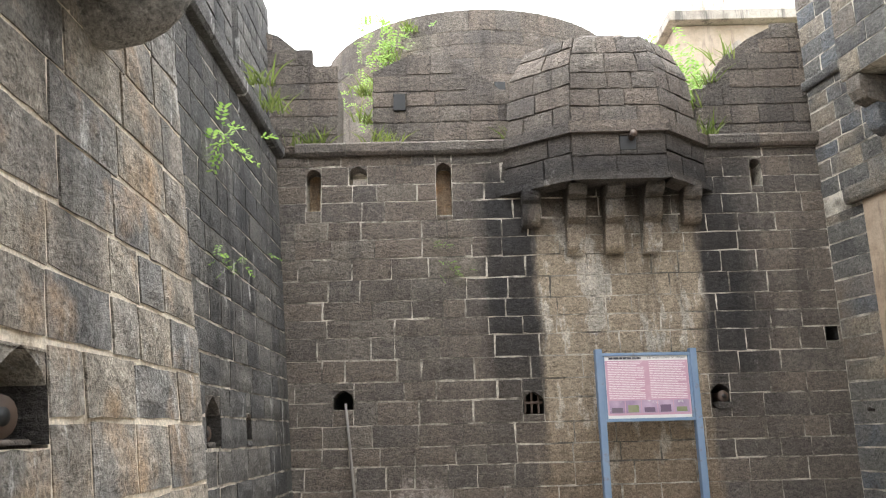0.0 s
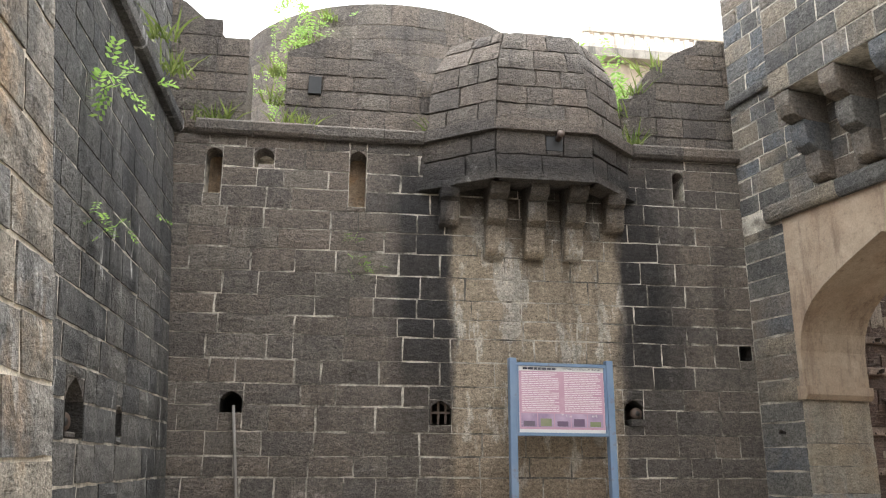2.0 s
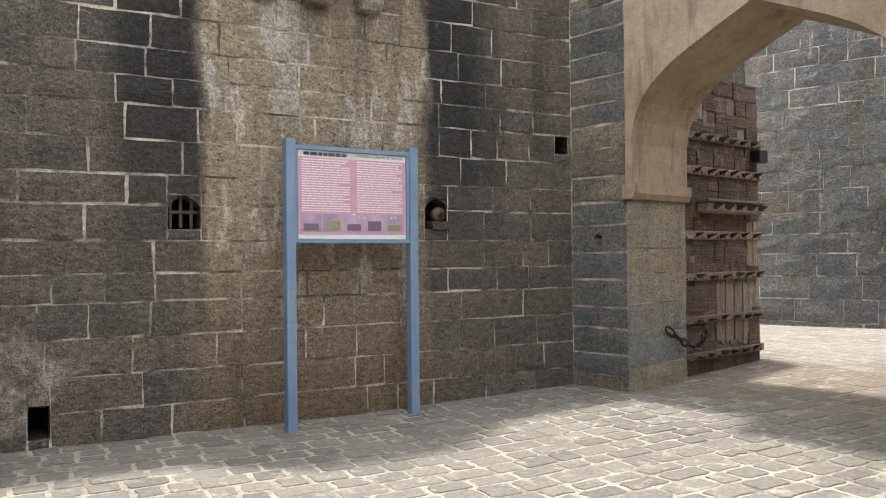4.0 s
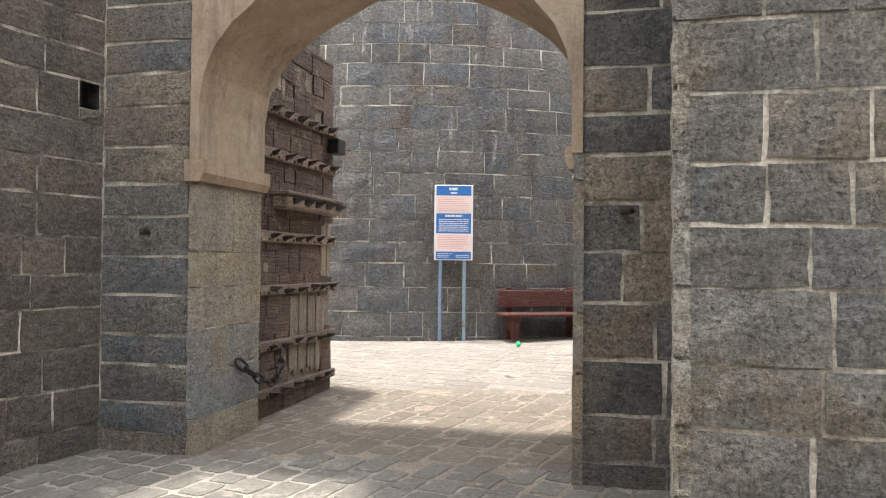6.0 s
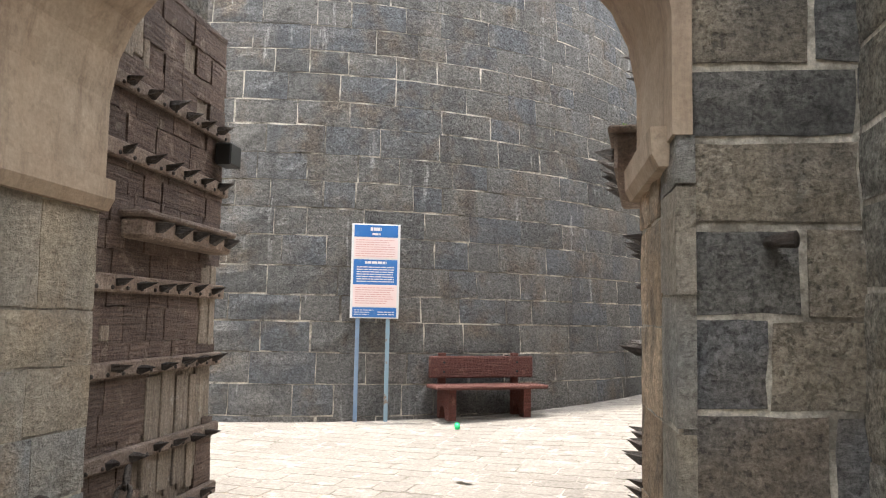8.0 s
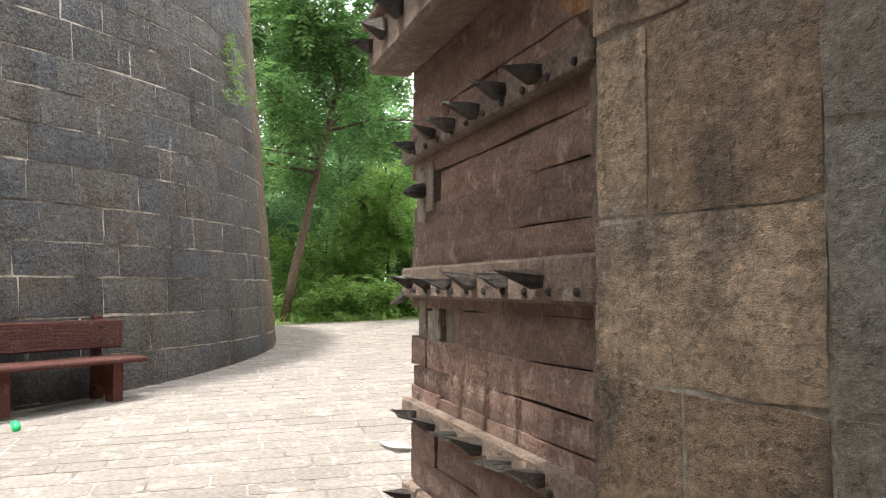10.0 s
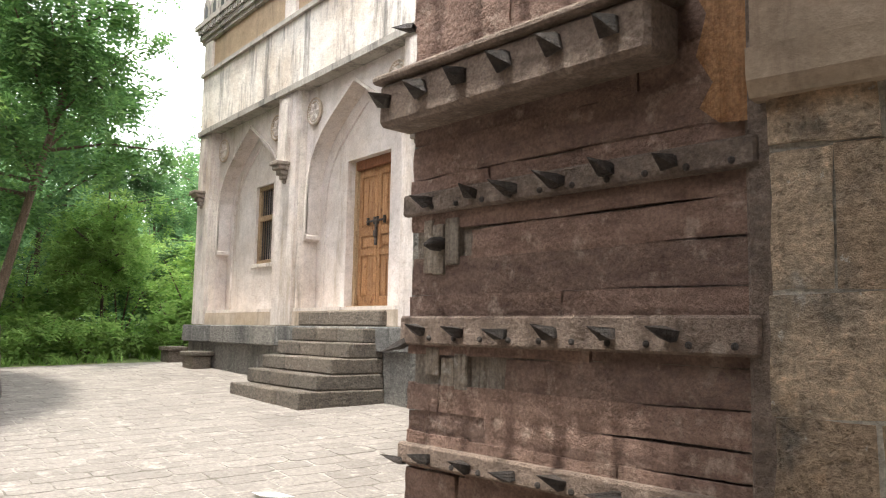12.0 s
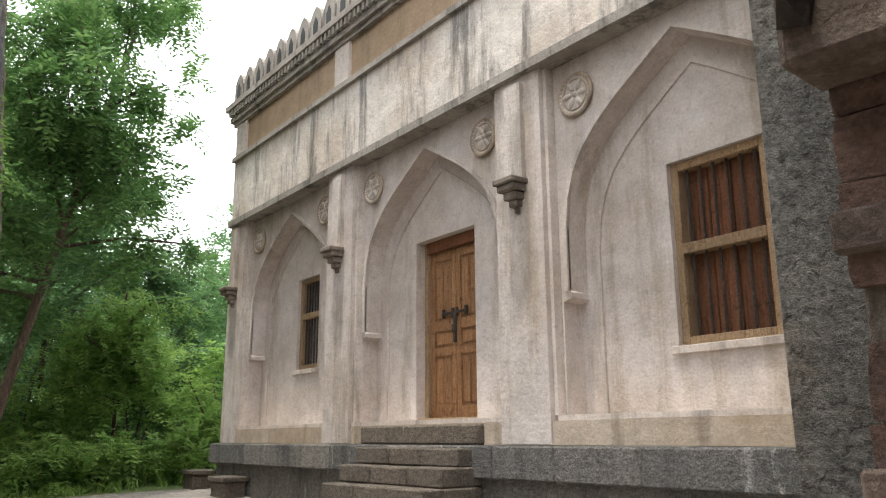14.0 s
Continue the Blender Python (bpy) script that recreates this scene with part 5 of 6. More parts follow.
for c in BAY:
    APEX = 5.03
    ln = arch_line(c, 1.36, 2.9, APEX)
    bm = bmesh.new()
    pts = ln[:10]
    for s in (0, 1):
        pp = pts if s == 0 else [(2 * c - a, b) for a, b in pts]
        ed = c - 1.47 if s == 0 else c + 1.47
        ix = pp[0][0]
        jx = c + (ix - c) * 1.065
        add_extrude(bm, [(ed, 1.7), (jx, 1.7), (jx, 2.8), (c + (ix - c) * 0.985, 2.83), (c + (ix - c) * 0.985, 2.88)] + pp + [(c, 5.2), (ed, 5.2)], 0.25, lambda a, b, d: Vector((a, 2.8 - d, b)))
    bmesh.ops.remove_doubles(bm, verts=bm.verts, dist=0.0005)
    part("arch_panel", bm, PLASTER_WALL, palace, "pointed arch niche panel")
    for r, y0, y1, o, nm in ((1.36, 2.825, 2.78, 0.05, "arch_moulding"), (1.2, 2.575, 2.54, 0.03, "inner_order")):
        bm = bmesh.new()
        outer = nm == "arch_moulding"
        spring = 2.9 if outer else 2.72
        out = arch_line(c, r + o, spring, APEX + (o if outer else -0.2))
        inn = arch_line(c, r - (0.0 if outer else 0.03), spring, APEX - (0.0 if outer else 0.26))
        if not outer:
            out = [(c - r - o, 1.752)] + out + [(c + r + o, 1.752)]
            inn = [(c - r + 0.03, 1.752)] + inn + [(c + r - 0.03, 1.752)]
        for i in range(len(out) - 1):
            add_extrude(bm, [out[i], out[i + 1], inn[i + 1], inn[i]], y0 - y1, lambda a, b, d, y0=y0: Vector((a, y0 - d, b)))
        bmesh.ops.remove_doubles(bm, verts=bm.verts, dist=0.0005)
        part(nm, bm, PLASTER_TRIM if nm == "arch_moulding" else PLASTER_WALL, palace, "raised plaster moulding" if nm == "arch_moulding" else "")
    pslab("niche_sill", rect(c - 1.46, c + 1.46, 1.702, 1.75), 2.92, 2.5, PLASTER_TRIM, "pale ledge under the niche")
    for s in (-1, 1):
        mx = c + s * 1.15
        me = part("medallion", (lambda b: (bmesh.ops.create_cone(b, cap_ends=True, segments=32, radius1=0.215, radius2=0.2, depth=0.04, matrix=Matrix.Translation((mx, 2.812, 4.81)) @ Matrix.Rotation(radians(90), 4, "X")), b)[1])(bmesh.new()), PLASTER_TRIM, palace, "round carved plaster medallion")
        bm = bmesh.new()
        for rr, tr in ((0.205, 0.022), (0.155, 0.011)):
            ringv = [[bm.verts.new((mx + (rr + tr * math.cos(q)) * math.cos(a), 2.832 + tr * math.sin(q), 4.81 + (rr + tr * math.cos(q)) * math.sin(a))) for q in (0, 1.05, 2.09, 3.14, 4.19, 5.24)] for a in (k * math.pi / 18 for k in range(36))]
            for k in range(36):
                for q in range(6):
                    bm.faces.new((ringv[k][q], ringv[(k + 1) % 36][q], ringv[(k + 1) % 36][(q + 1) % 6], ringv[k][(q + 1) % 6]))
        part("rim", bm, PLASTER_BASE, me, "raised rim in darker plaster", True)
        bm = bmesh.new()
        for k in range(28):
            bmesh.ops.create_uvsphere(bm, u_segments=6, v_segments=4, radius=0.019, matrix=Matrix.Translation((mx + 0.195 * math.cos(k * 0.2244), 2.832, 4.81 + 0.195 * math.sin(k * 0.2244))))
        part("bead_rim", bm, PLASTER_TRIM, me)
        bm = bmesh.new()
        for k in range(6):
            a = k * math.pi / 3
            m = Matrix.Translation((mx + 0.1 * math.cos(a), 2.83, 4.81 + 0.1 * math.sin(a))) @ Matrix.Rotation(-a, 4, "Y") @ Matrix.Diagonal((0.065, 0.03, 0.03, 1))
            bmesh.ops.create_uvsphere(bm, u_segments=8, v_segments=6, radius=1.0, matrix=m)
        bmesh.ops.create_uvsphere(bm, u_segments=10, v_segments=6, radius=0.032, matrix=Matrix.Translation((mx, 2.826, 4.81)))
        part("rosette", bm, PLASTER_TRIM, me, "", True)
for c in PIL:
    pl = pslab("pilaster", rect(c - 0.34, min(c + 0.34, PX1), 1.49, 5.2), 2.96, 2.5, PLASTER_WALL)
    pslab("pilaster_strip", rect(c - 0.12, c + 0.12, 3.95, 5.12), 3.02, 2.955, PLASTER_TRIM, parent=pl)
    for s in (-1, 1):
        e0, e1 = sorted((c + s * 0.342, c + s * 0.385))
        if e1 < PX1:
            pslab("pilaster_edge", rect(e0, e1, 1.752, 5.198), 2.9, 2.78, PLASTER_TRIM, parent=pl)
    for z0, z1, r in ((4.02, 4.08, 0.15), (3.95, 4.02, 0.125), (3.87, 3.95, 0.09), (3.8, 3.87, 0.06), (3.74, 3.8, 0.03)):
        bm = bmesh.new()
        add_box(bm, (c - r, 2.955, z0), (c + r, 2.96 + r * 1.5, z1), 0.012)
        part("bracket_tier", bm, PLASTER_BRACKET, palace, "weathered bracket tier")
    pslab("ochre_pilaster", rect(c - 0.2, min(c + 0.2, PX1), 6.5, 7.12), 2.99, 2.9, PLASTER_TRIM, parent=pl)
pslab("lower_moulding", rect(PX0, PX1, 5.2, 5.3), 3.04, 2.5, PLASTER_DARK, "weathered string moulding")
pslab("frieze", rect(PX0, PX1, 5.3, 6.42), 2.97, 1.5, PLASTER_FRIEZE, "whitewashed frieze with black rain streaks")
pslab("upper_moulding", rect(PX0, PX1, 6.42, 6.5), 3.03, 1.5, PLASTER_DARK)
pslab("ochre_band", rect(PX0, PX1, 6.5, 7.12), 2.94, 1.5, PLASTER_OCHRE, "peeling ochre band")
for z0, z1, o in ((7.12, 7.2, 0.05), (7.2, 7.3, 0.1), (7.42, 7.52, 0.18)):
    pslab("cornice", rect(PX0, PX1 + o, z0, z1), 2.96 + o, 1.5, PLASTER_DARK)
pslab("cornice_core", rect(PX0, PX1, 7.3, 7.42), 3.04, 1.5, PLASTER_DARK)
bm = bmesh.new()
k = PX0 + 0.05
while k < PX1:
    add_box(bm, (k, 3.02, 7.3), (k + 0.06, 3.12, 7.42))
    k += 0.12
tagged(part("dentil_course", bm, PLASTER_DARK, palace), kind="stuff")
MER = None
x = PX1 - 0.22
while x > PX0 + 0.2:
    pr = [(x - 0.18, 7.52), (x + 0.18, 7.52), (x + 0.18, 7.82), (x + 0.15, 7.93), (x + 0.08, 8.02), (x, 8.07), (x - 0.08, 8.02), (x - 0.15, 7.93), (x - 0.18, 7.82)]
    mr = pslab("parapet_merlon", pr, 3.06, 2.78, PLASTER_DARK, "weathered rounded parapet merlon")
    # Thin black plate on the face paints the shade of a recess.
    pslab("merlon_recess", [(x - 0.07, 7.56), (x + 0.07, 7.56), (x + 0.07, 7.78), (x, 7.9), (x - 0.07, 7.78)], 3.066, 3.05, BLACK_BOX, "black pointed plate standing for a shaded recess", mr)
    x -= 0.42
# palace door
door = tagged(new("door_palace"), "panelled teak double door, shut, with a dark iron bolt", "door", kind="structure")
D = lambda n, lo, hi, mt, par=door, bev=0.006, label="": box(n, lo, hi, mt, par, bev, label)
D("frame", (15.07, 2.3, 1.76), (15.14, 2.42, 3.96), DOOR_FRAME)
D("frame", (16.17, 2.3, 1.76), (16.24, 2.42, 3.96), DOOR_FRAME)
D("lintel", (15.14, 2.3, 3.82), (16.17, 2.44, 3.96), DOOR_DARK, label="dark carved lintel")
D("threshold", (15.07, 2.25, 1.7), (16.24, 2.52, 1.78), DOOR_FRAME)
for x0, x1 in ((15.145, 15.65), (15.66, 16.165)):
    lf = D("door_leaf", (x0, 2.31, 1.785), (x1, 2.35, 3.82), DOOR_WOOD)
    for a, b in ((x0, x0 + 0.08), (x1 - 0.08, x1)):
        D("stile", (a, 2.345, 1.785), (b, 2.375, 3.82), DOOR_WOOD, lf)
    for z0, z1 in ((1.785, 1.92), (2.52, 2.62), (2.82, 2.95), (3.7, 3.82)):
        D("rail", (x0 + 0.08, 2.345, z0), (x1 - 0.08, 2.374, z1), DOOR_WOOD, lf)
    for z0, z1, n in ((1.95, 2.49, 2), (2.65, 2.79, 1), (2.98, 3.67, 2)):
        w = (x1 - x0 - 0.16) / n
        for i in range(n):
            D("raised_panel", (x0 + 0.095 + i * w, 2.345, z0), (x0 + 0.065 + (i + 1) * w, 2.365, z1), DOOR_WOOD, lf, 0.012)
bm = bmesh.new()
add_tube(bm, [(15.42, 2.4, 3.02), (15.9, 2.4, 3.02)], [0.016, 0.016], 8)
part("bolt", bm, SPIKE_IRON, door, "dark iron sliding bolt", True)
for q in (15.44, 15.62, 15.7, 15.88):
    D("staple", (q - 0.012, 2.37, 2.97), (q + 0.012, 2.415, 3.08), SPIKE_IRON)
D("hasp", (15.63, 2.38, 2.66), (15.68, 2.41, 3.0), SPIKE_IRON, label="hanging iron hasp")
D("padlock", (15.62, 2.39, 2.78), (15.69, 2.43, 2.88), SPIKE_IRON, bev=0.012)


def barred_window(name, x0, x1, z0, z1, zt, shut):
    w = tagged(new(name), "barred teak window with a transom" + (" and closed shutters" if shut else ""), "window", kind="structure")
    t = 0.075
    P = lambda n, lo, hi, mt, lab="": box(n, lo, hi, mt, w, 0.006, lab)
    P("window_frame", (x0, 2.36, z0), (x0 + t, 2.5, z1), DOOR_FRAME)
    P("window_frame", (x1 - t, 2.36, z0), (x1, 2.5, z1), DOOR_FRAME)
    P("window_frame", (x0 + t, 2.36, z1 - t), (x1 - t, 2.5, z1), DOOR_FRAME)
    P("window_frame", (x0 + t, 2.36, z0), (x1 - t, 2.5, z0 + t), DOOR_FRAME)
    P("transom", (x0 + t, 2.37, zt - 0.04), (x1 - t, 2.51, zt + 0.05), DOOR_FRAME)
    P("window_sill", (x0 - 0.06, 2.4, z0 - 0.07), (x1 + 0.06, 2.58, z0 - 0.002), PLASTER_TRIM)
    n = 6
    for a, b in ((z0 + t, zt - 0.04), (zt + 0.05, z1 - t)):
        for k in range(n):
            q = x0 + t + (x1 - x0 - 2 * t) * (k + 0.5) / n
            bm = bmesh.new()
            add_tube(bm, [(q, 2.45, a), (q, 2.45, b)], [0.012, 0.012], 6)
            part("bar", bm, SPIKE_IRON, w, "dark upright bar")
    if shut:
        m = 7
        for k in range(m):
            q0 = x0 + t + (x1 - x0 - 2 * t) * k / m
            q1 = x0 + t + (x1 - x0 - 2 * t) * (k + 1) / m
            P("shutter_board", (q0 + 0.003, 2.37 - 0.03, z0 + t), (q1 - 0.003, 2.385 + 0.008 * (k % 2), z1 - t), DOOR_DARK)


barred_window("window_near", 11.42, 12.36, 2.3, 3.92, 3.13, True)
barred_window("window_far", 18.8, 19.5, 2.58, 4.0, 3.4, False)
# steps up to the door
steps = tagged(new("steps"), "flight of worn dark basalt steps up to the palace door", "steps", kind="structure")
rng = random.Random(81)
g0 = 0.5
for k, (yf, zt) in enumerate(((4.18, 0.7), (3.95, 0.89), (3.72, 1.08), (3.5, 1.27), (3.28, 1.46))):
    x = 14.42 + 0.02 * k
    zb = -0.1 if k == 0 else zt - 0.19
    while x < 16.4:
        e = min(16.42, x + rng.uniform(0.45, 0.75))
        if 16.42 - e < 0.3:
            e = 16.42
        box("step_stone", (x + 0.003, 2.98, zb + 0.002), (e - 0.003, yf + rng.uniform(-0.012, 0.012), zt - 0.002 + rng.uniform(-0.008, 0.004)), STONE_STEP, steps, 0.016)
        x = e
box("step_stone", (14.5, 2.9, 1.484), (16.75, 3.03, 1.69), STONE_STEP, steps, 0.02, "worn threshold slab")
for p, s in (((20.35, 3.2), 0.5), ((21.9, 3.1), 0.45)):
    st = holder("stone_seat", Matrix.Translation((p[0], p[1], ground_z(*p))), "small squared basalt block with a flat cap", "stone block")
    box("block", (-s / 2, -0.18, -0.05), (s / 2, 0.18, 0.22), STONE_STEP, st, 0.015)
    box("cap", (-s / 2 - 0.05, -0.22, 0.222), (s / 2 + 0.05, 0.22, 0.3), STONE_STEP, st, 0.015)

# ---- far palace on the height ----
fp = tagged(new("hilltop_palace"), "pale hilltop palace with a pierced parapet", "building")
box("wall", (10.6, 30, -0.5), (24, 37, 18.3), PLASTER_HILL, fp, 0.02)
box("cornice", (10.2, 29.5, 18.32), (24.4, 37.4, 18.75), PLASTER_DARK, fp, 0.02)
box("parapet_rail", (10.3, 29.55, 19.5), (24.3, 29.85, 19.75), PLASTER_TRIM, fp, 0.02)
box("parapet_base", (10.3, 29.55, 18.76), (24.3, 29.85, 18.95), PLASTER_TRIM, fp, 0.02)
for k in range(30):
    box("baluster", (10.35 + k * 0.46, 29.6, 18.952), (10.6 + k * 0.46, 29.8, 19.498), PLASTER_TRIM, fp, 0.02)
# Window shade painted as dark plaster slabs on the wall.
for k in range(4):
    pr = arch_line(13.2 + 2.6 * k, 0.42, 16.8, 17.55)
    bm = bmesh.new()
    add_extrude(bm, [(pr[0][0], 16.2)] + pr + [(pr[-1][0], 16.2)], 0.2, lambda a, b, d: Vector((a, 29.96 - d + 0.16, b)))
    part("window", bm, PLASTER_DARK, fp, "shadowed arched window")


# ---- trees and growth ----
def tree(base, lean, height, spread, n, mat_leaf, seed, label, clear=0.45, size=0.16):
    """A leaning feathery tree: tapered trunk, limbs, crown of fronds in many clumps."""
    rng = random.Random(seed)
    root = holder("tree", Matrix.Translation(base), label, "tree")
    L = Vector(lean)
    pt = lambda s: Vector((L.x * s + 0.15 * math.sin(s * 5), L.y * s, height * 0.9 * s))
    bm = bmesh.new()
    add_tube(bm, [pt(k / 8) - Z * (0.1 if k == 0 else 0) for k in range(9)], [0.03 * height ** 0.75 * (1 - 0.085 * k) * 0.62 for k in range(9)], 9)
    part("trunk", bm, BARK, root, "", True)
    vs, fs = [], []
    for i in range(22):
        s = rng.uniform(clear, 1.0)
        a = rng.uniform(0, 2 * math.pi)
        r = spread * rng.uniform(0.45, 1.0) * (1.15 - 0.55 * s)
        tip = pt(s) + Vector((math.cos(a) * r, math.sin(a) * r, rng.uniform(0.0, 0.24) * height))
        mid = (pt(s) * 0.5 + tip * 0.5) + Z * 0.15
        bm = bmesh.new()
        add_tube(bm, [pt(s), mid, tip], [0.05 * (1.3 - s), 0.03, 0.012], 6)
        part("limb", bm, BARK, root)
        for _ in range(n):
            f = rng.uniform(0.35, 1.08)
            c = pt(s).lerp(tip, f) + Vector((rng.gauss(0, 0.3), rng.gauss(0, 0.3), rng.gauss(0, 0.22)))
            clump(vs, fs, c, rng.randint(7, 13), 0.16, size, rng)
    mesh_ob("crown", vs, fs, mat_leaf, root)
    return root


def bush(base, r, h, n, mat_leaf, seed, label, size=0.13, category="bush", name="bush"):
    rng = random.Random(seed)
    root = holder(name, Matrix.Translation(base), label, category)
    for k in range(4):
        bm = bmesh.new()
        a = k * 1.6
        add_tube(bm, [(0, 0, -0.05), (math.cos(a) * r * 0.3, math.sin(a) * r * 0.3, h * 0.45), (math.cos(a) * r * 0.6, math.sin(a) * r * 0.6, h * 0.85)], [0.035, 0.025, 0.01], 5)
        part("stem", bm, BARK, root)
    vs, fs = [], []
    lobes = []
    for _ in range(max(5, int(4 + r * 5))):
        d = Vector((rng.gauss(0, 1), rng.gauss(0, 1), rng.gauss(0.1, 0.8))).normalized() * rng.uniform(0.45, 1.05)
        lobes.append((Vector((d.x * r, d.y * r, h * 0.5 + d.z * h * 0.48)), rng.uniform(0.09, 0.2) * (r + 0.4)))
    for _ in range(n):
        c, e = rng.choice(lobes)
        p = c + Vector((rng.gauss(0, e), rng.gauss(0, e), rng.gauss(0, e * 0.55)))
        clump(vs, fs, (p.x, p.y, max(0.08, p.z)), rng.randint(5, 9), 0.1 + r * 0.03, size * (1 + 0.2 * r) * rng.uniform(0.7, 1.3), rng, 0.2)
    mesh_ob("foliage", vs, fs, mat_leaf, root)
    return root


TB = lambda x, y: (x, y, ground_z(min(x, 30), y) - 0.03)
tree(TB(23.1, 6.35), (0.9, -2.1), 10.2, 3.7, 18, LEAF_TREE, 91, "tall feathery acacia-like tree with a leaning brown trunk", 0.34, 0.2)
tree(TB(26.5, 7.2), (0.6, -0.4), 9.0, 3.0, 18, LEAF_TREE, 92, "feathery green tree standing behind the paving")
tree(TB(29.5, 4.2), (-0.8, 0.4), 8.0, 3.0, 16, LEAF_DARK, 93, "dense dark green tree at the wood's edge")
tree(TB(32.0, 8.5), (0.5, 0.2), 10.0, 3.4, 16, LEAF_DARK, 94, "dense dark green tree at the wood's edge")
tree(TB(29.0, 1.0), (0.4, 0.5), 5.2, 2.6, 13, LEAF_DARK, 96, "dense green tree beside the palace corner", 0.2)
tree(TB(31.5, -1.5), (0.3, 0.3), 5.6, 2.8, 10, LEAF_TREE, 97, "feathery green tree beyond the palace corner", 0.25)
tree(TB(25.2, 3.6), (-0.3, 0.2), 3.6, 1.6, 11, LEAF_BRIGHT, 95, "young bright green tree with a thin trunk", 0.35, 0.13)
k = 0
for x, y, r, h, n, mt in ((26.5, 5.2, 1.7, 2.6, 130, LEAF_BRIGHT), (28.0, 7.6, 2.2, 4.2, 190, LEAF_DARK), (28.4, 2.4, 2.0, 3.2, 150, LEAF_BRIGHT), (31.0, 5.0, 2.6, 5.0, 220, LEAF_DARK),
                          (31.0, 0.5, 2.6, 4.4, 190, LEAF_DARK), (34.5, 3.0, 3.2, 6.5, 240, LEAF_DARK), (35, 8, 3.4, 7.0, 240, LEAF_DARK), (26.0, 1.0, 1.8, 2.6, 130, LEAF_BRIGHT),
                          (24.0, 2.1, 1.1, 1.3, 80, LEAF_BRIGHT), (25.4, 7.4, 1.1, 1.5, 80, LEAF_BRIGHT), (23.6, 4.4, 0.9, 0.8, 70, LEAF_BRIGHT), (29.5, 10.5, 2.4, 4.0, 150, LEAF_DARK), (34, -2.5, 3.2, 6.0, 200, LEAF_DARK), (24.5, -0.8, 1.6, 2.4, 90, LEAF_DARK), (23.3, 2.6, 0.7, 0.7, 60, LEAF_BRIGHT), (23.5, 5.3, 0.6, 0.6, 50, LEAF_BRIGHT), (23.6, 7.4, 0.8, 0.8, 60, LEAF_BRIGHT), (24.6, 4.9, 0.9, 1.0, 70, LEAF_BRIGHT)):
    k += 1
    bush(TB(x, y), r, h, n, mt, 200 + k, "bright green leafy bush at the wood's edge" if mt == LEAF_BRIGHT else "dark leafy thicket behind the palace yard")
# low growth on the grass
rng = random.Random(7)
vs, fs = [], []
for _ in range(1500):
    x, y = rng.uniform(22.3, 30), rng.uniform(0, 9.5)
    tuft(vs, fs, TB(x, y), 5, rng.uniform(0.08, 0.3), rng)
tagged(mesh_ob("grass", vs, fs, LEAF_BRIGHT), "rough green grass and weeds beyond the paving", "grass", kind="stuff")
# far woods all round
vs, fs = [], []
for _ in range(5200):
    a = rng.uniform(-0.75, 0.42)
    r = rng.uniform(31, 55)
    clump(vs, fs, (8 + r * math.cos(a), 7 + r * math.sin(a), rng.uniform(0.05, 1) * (9.5 + 4.0 * noise.noise(Vector((a * 9, 3, 0))))), 5, 0.6, 0.45, rng, 0.1)
tagged(mesh_ob("far_woods", vs, fs, LEAF_DARK), "dense green wood beyond the yard", "woods", kind="stuff")


def plant(name, spots, height, seed, material, label, blades=26, lean=(0, 0, 0)):
    rng = random.Random(seed)
    for s in spots:
        vs, fs = [], []
        tuft(vs, fs, (0, 0, 0), blades, height * rng.uniform(0.8, 1.2), rng, lean)
        ob = tagged(mesh_ob(name, vs, fs, material), label, "plant", "wall plants")
        ob.location = s


plant("grass_tuft", [(-1.75, 9.66, 5.6), (-1.45, 9.66, 5.6), (-0.62, 9.72, 5.61), (-0.5, 9.7, 5.61), (1.3, 9.7, 5.61), (1.5, 9.68, 5.62), (1.62, 9.9, 5.9), (1.66, 9.9, 6.2), (4.1, 9.7, 5.62), (4.15, 9.85, 6.1), (4.3, 9.85, 6.5), (4.6, 9.9, 6.85)],
      0.3, 301, LEAF_TUFT, "tuft of sunlit grass growing on the parapet")
plant("grass_tuft", [(-1.85, 8.4, 5.62), (-1.85, 7.6, 5.62), (-0.85, 10.3, 6.2), (-0.9, 10.4, 6.7), (-0.8, 12.2, 7.6), (-0.6, 12.3, 8.2), (-0.2, 12.5, 8.9)], 0.26, 302, LEAF_TUFT, "tuft of grass growing between the stones", 40)


def wall_plant(p, n, size, seed, label, spread=0.12):
    rng = random.Random(seed)
    vs, fs = [], []
    clump(vs, fs, (0, 0, 0), n, spread, size, rng, 0.4)
    ob = tagged(mesh_ob("wall_plant", vs, fs, LEAF_BRIGHT), label, "plant", "wall plants")
    ob.location = p


wall_plant((0.38, 9.52, 3.75), 14, 0.06, 311, "small green plant rooted in the wall")
wall_plant((0.28, 9.54, 4.1), 8, 0.05, 312, "small green plant rooted in the wall", 0.07)
wall_plant((-1.72, 6.2, 3.2), 10, 0.06, 313, "small green plant rooted in the sooted wall")
wall_plant((-1.75, 6.0, 4.3), 14, 0.1, 314, "broad-leaved plant rooted in the sooted wall")
wall_plant((-0.75, 12.3, 8.6), 60, 0.12, 315, "shrub growing on the round tower", 0.3)
wall_plant((-0.9, 12.4, 7.7), 60, 0.1, 316, "shrub growing on the round tower", 0.35)
wall_plant((4.05, 10.9, 7.15), 150, 0.13, 317, "leafy shrub behind the parapet", 0.33)
wall_plant((4.35, 10.7, 6.6), 110, 0.12, 318, "leafy shrub behind the parapet", 0.28)
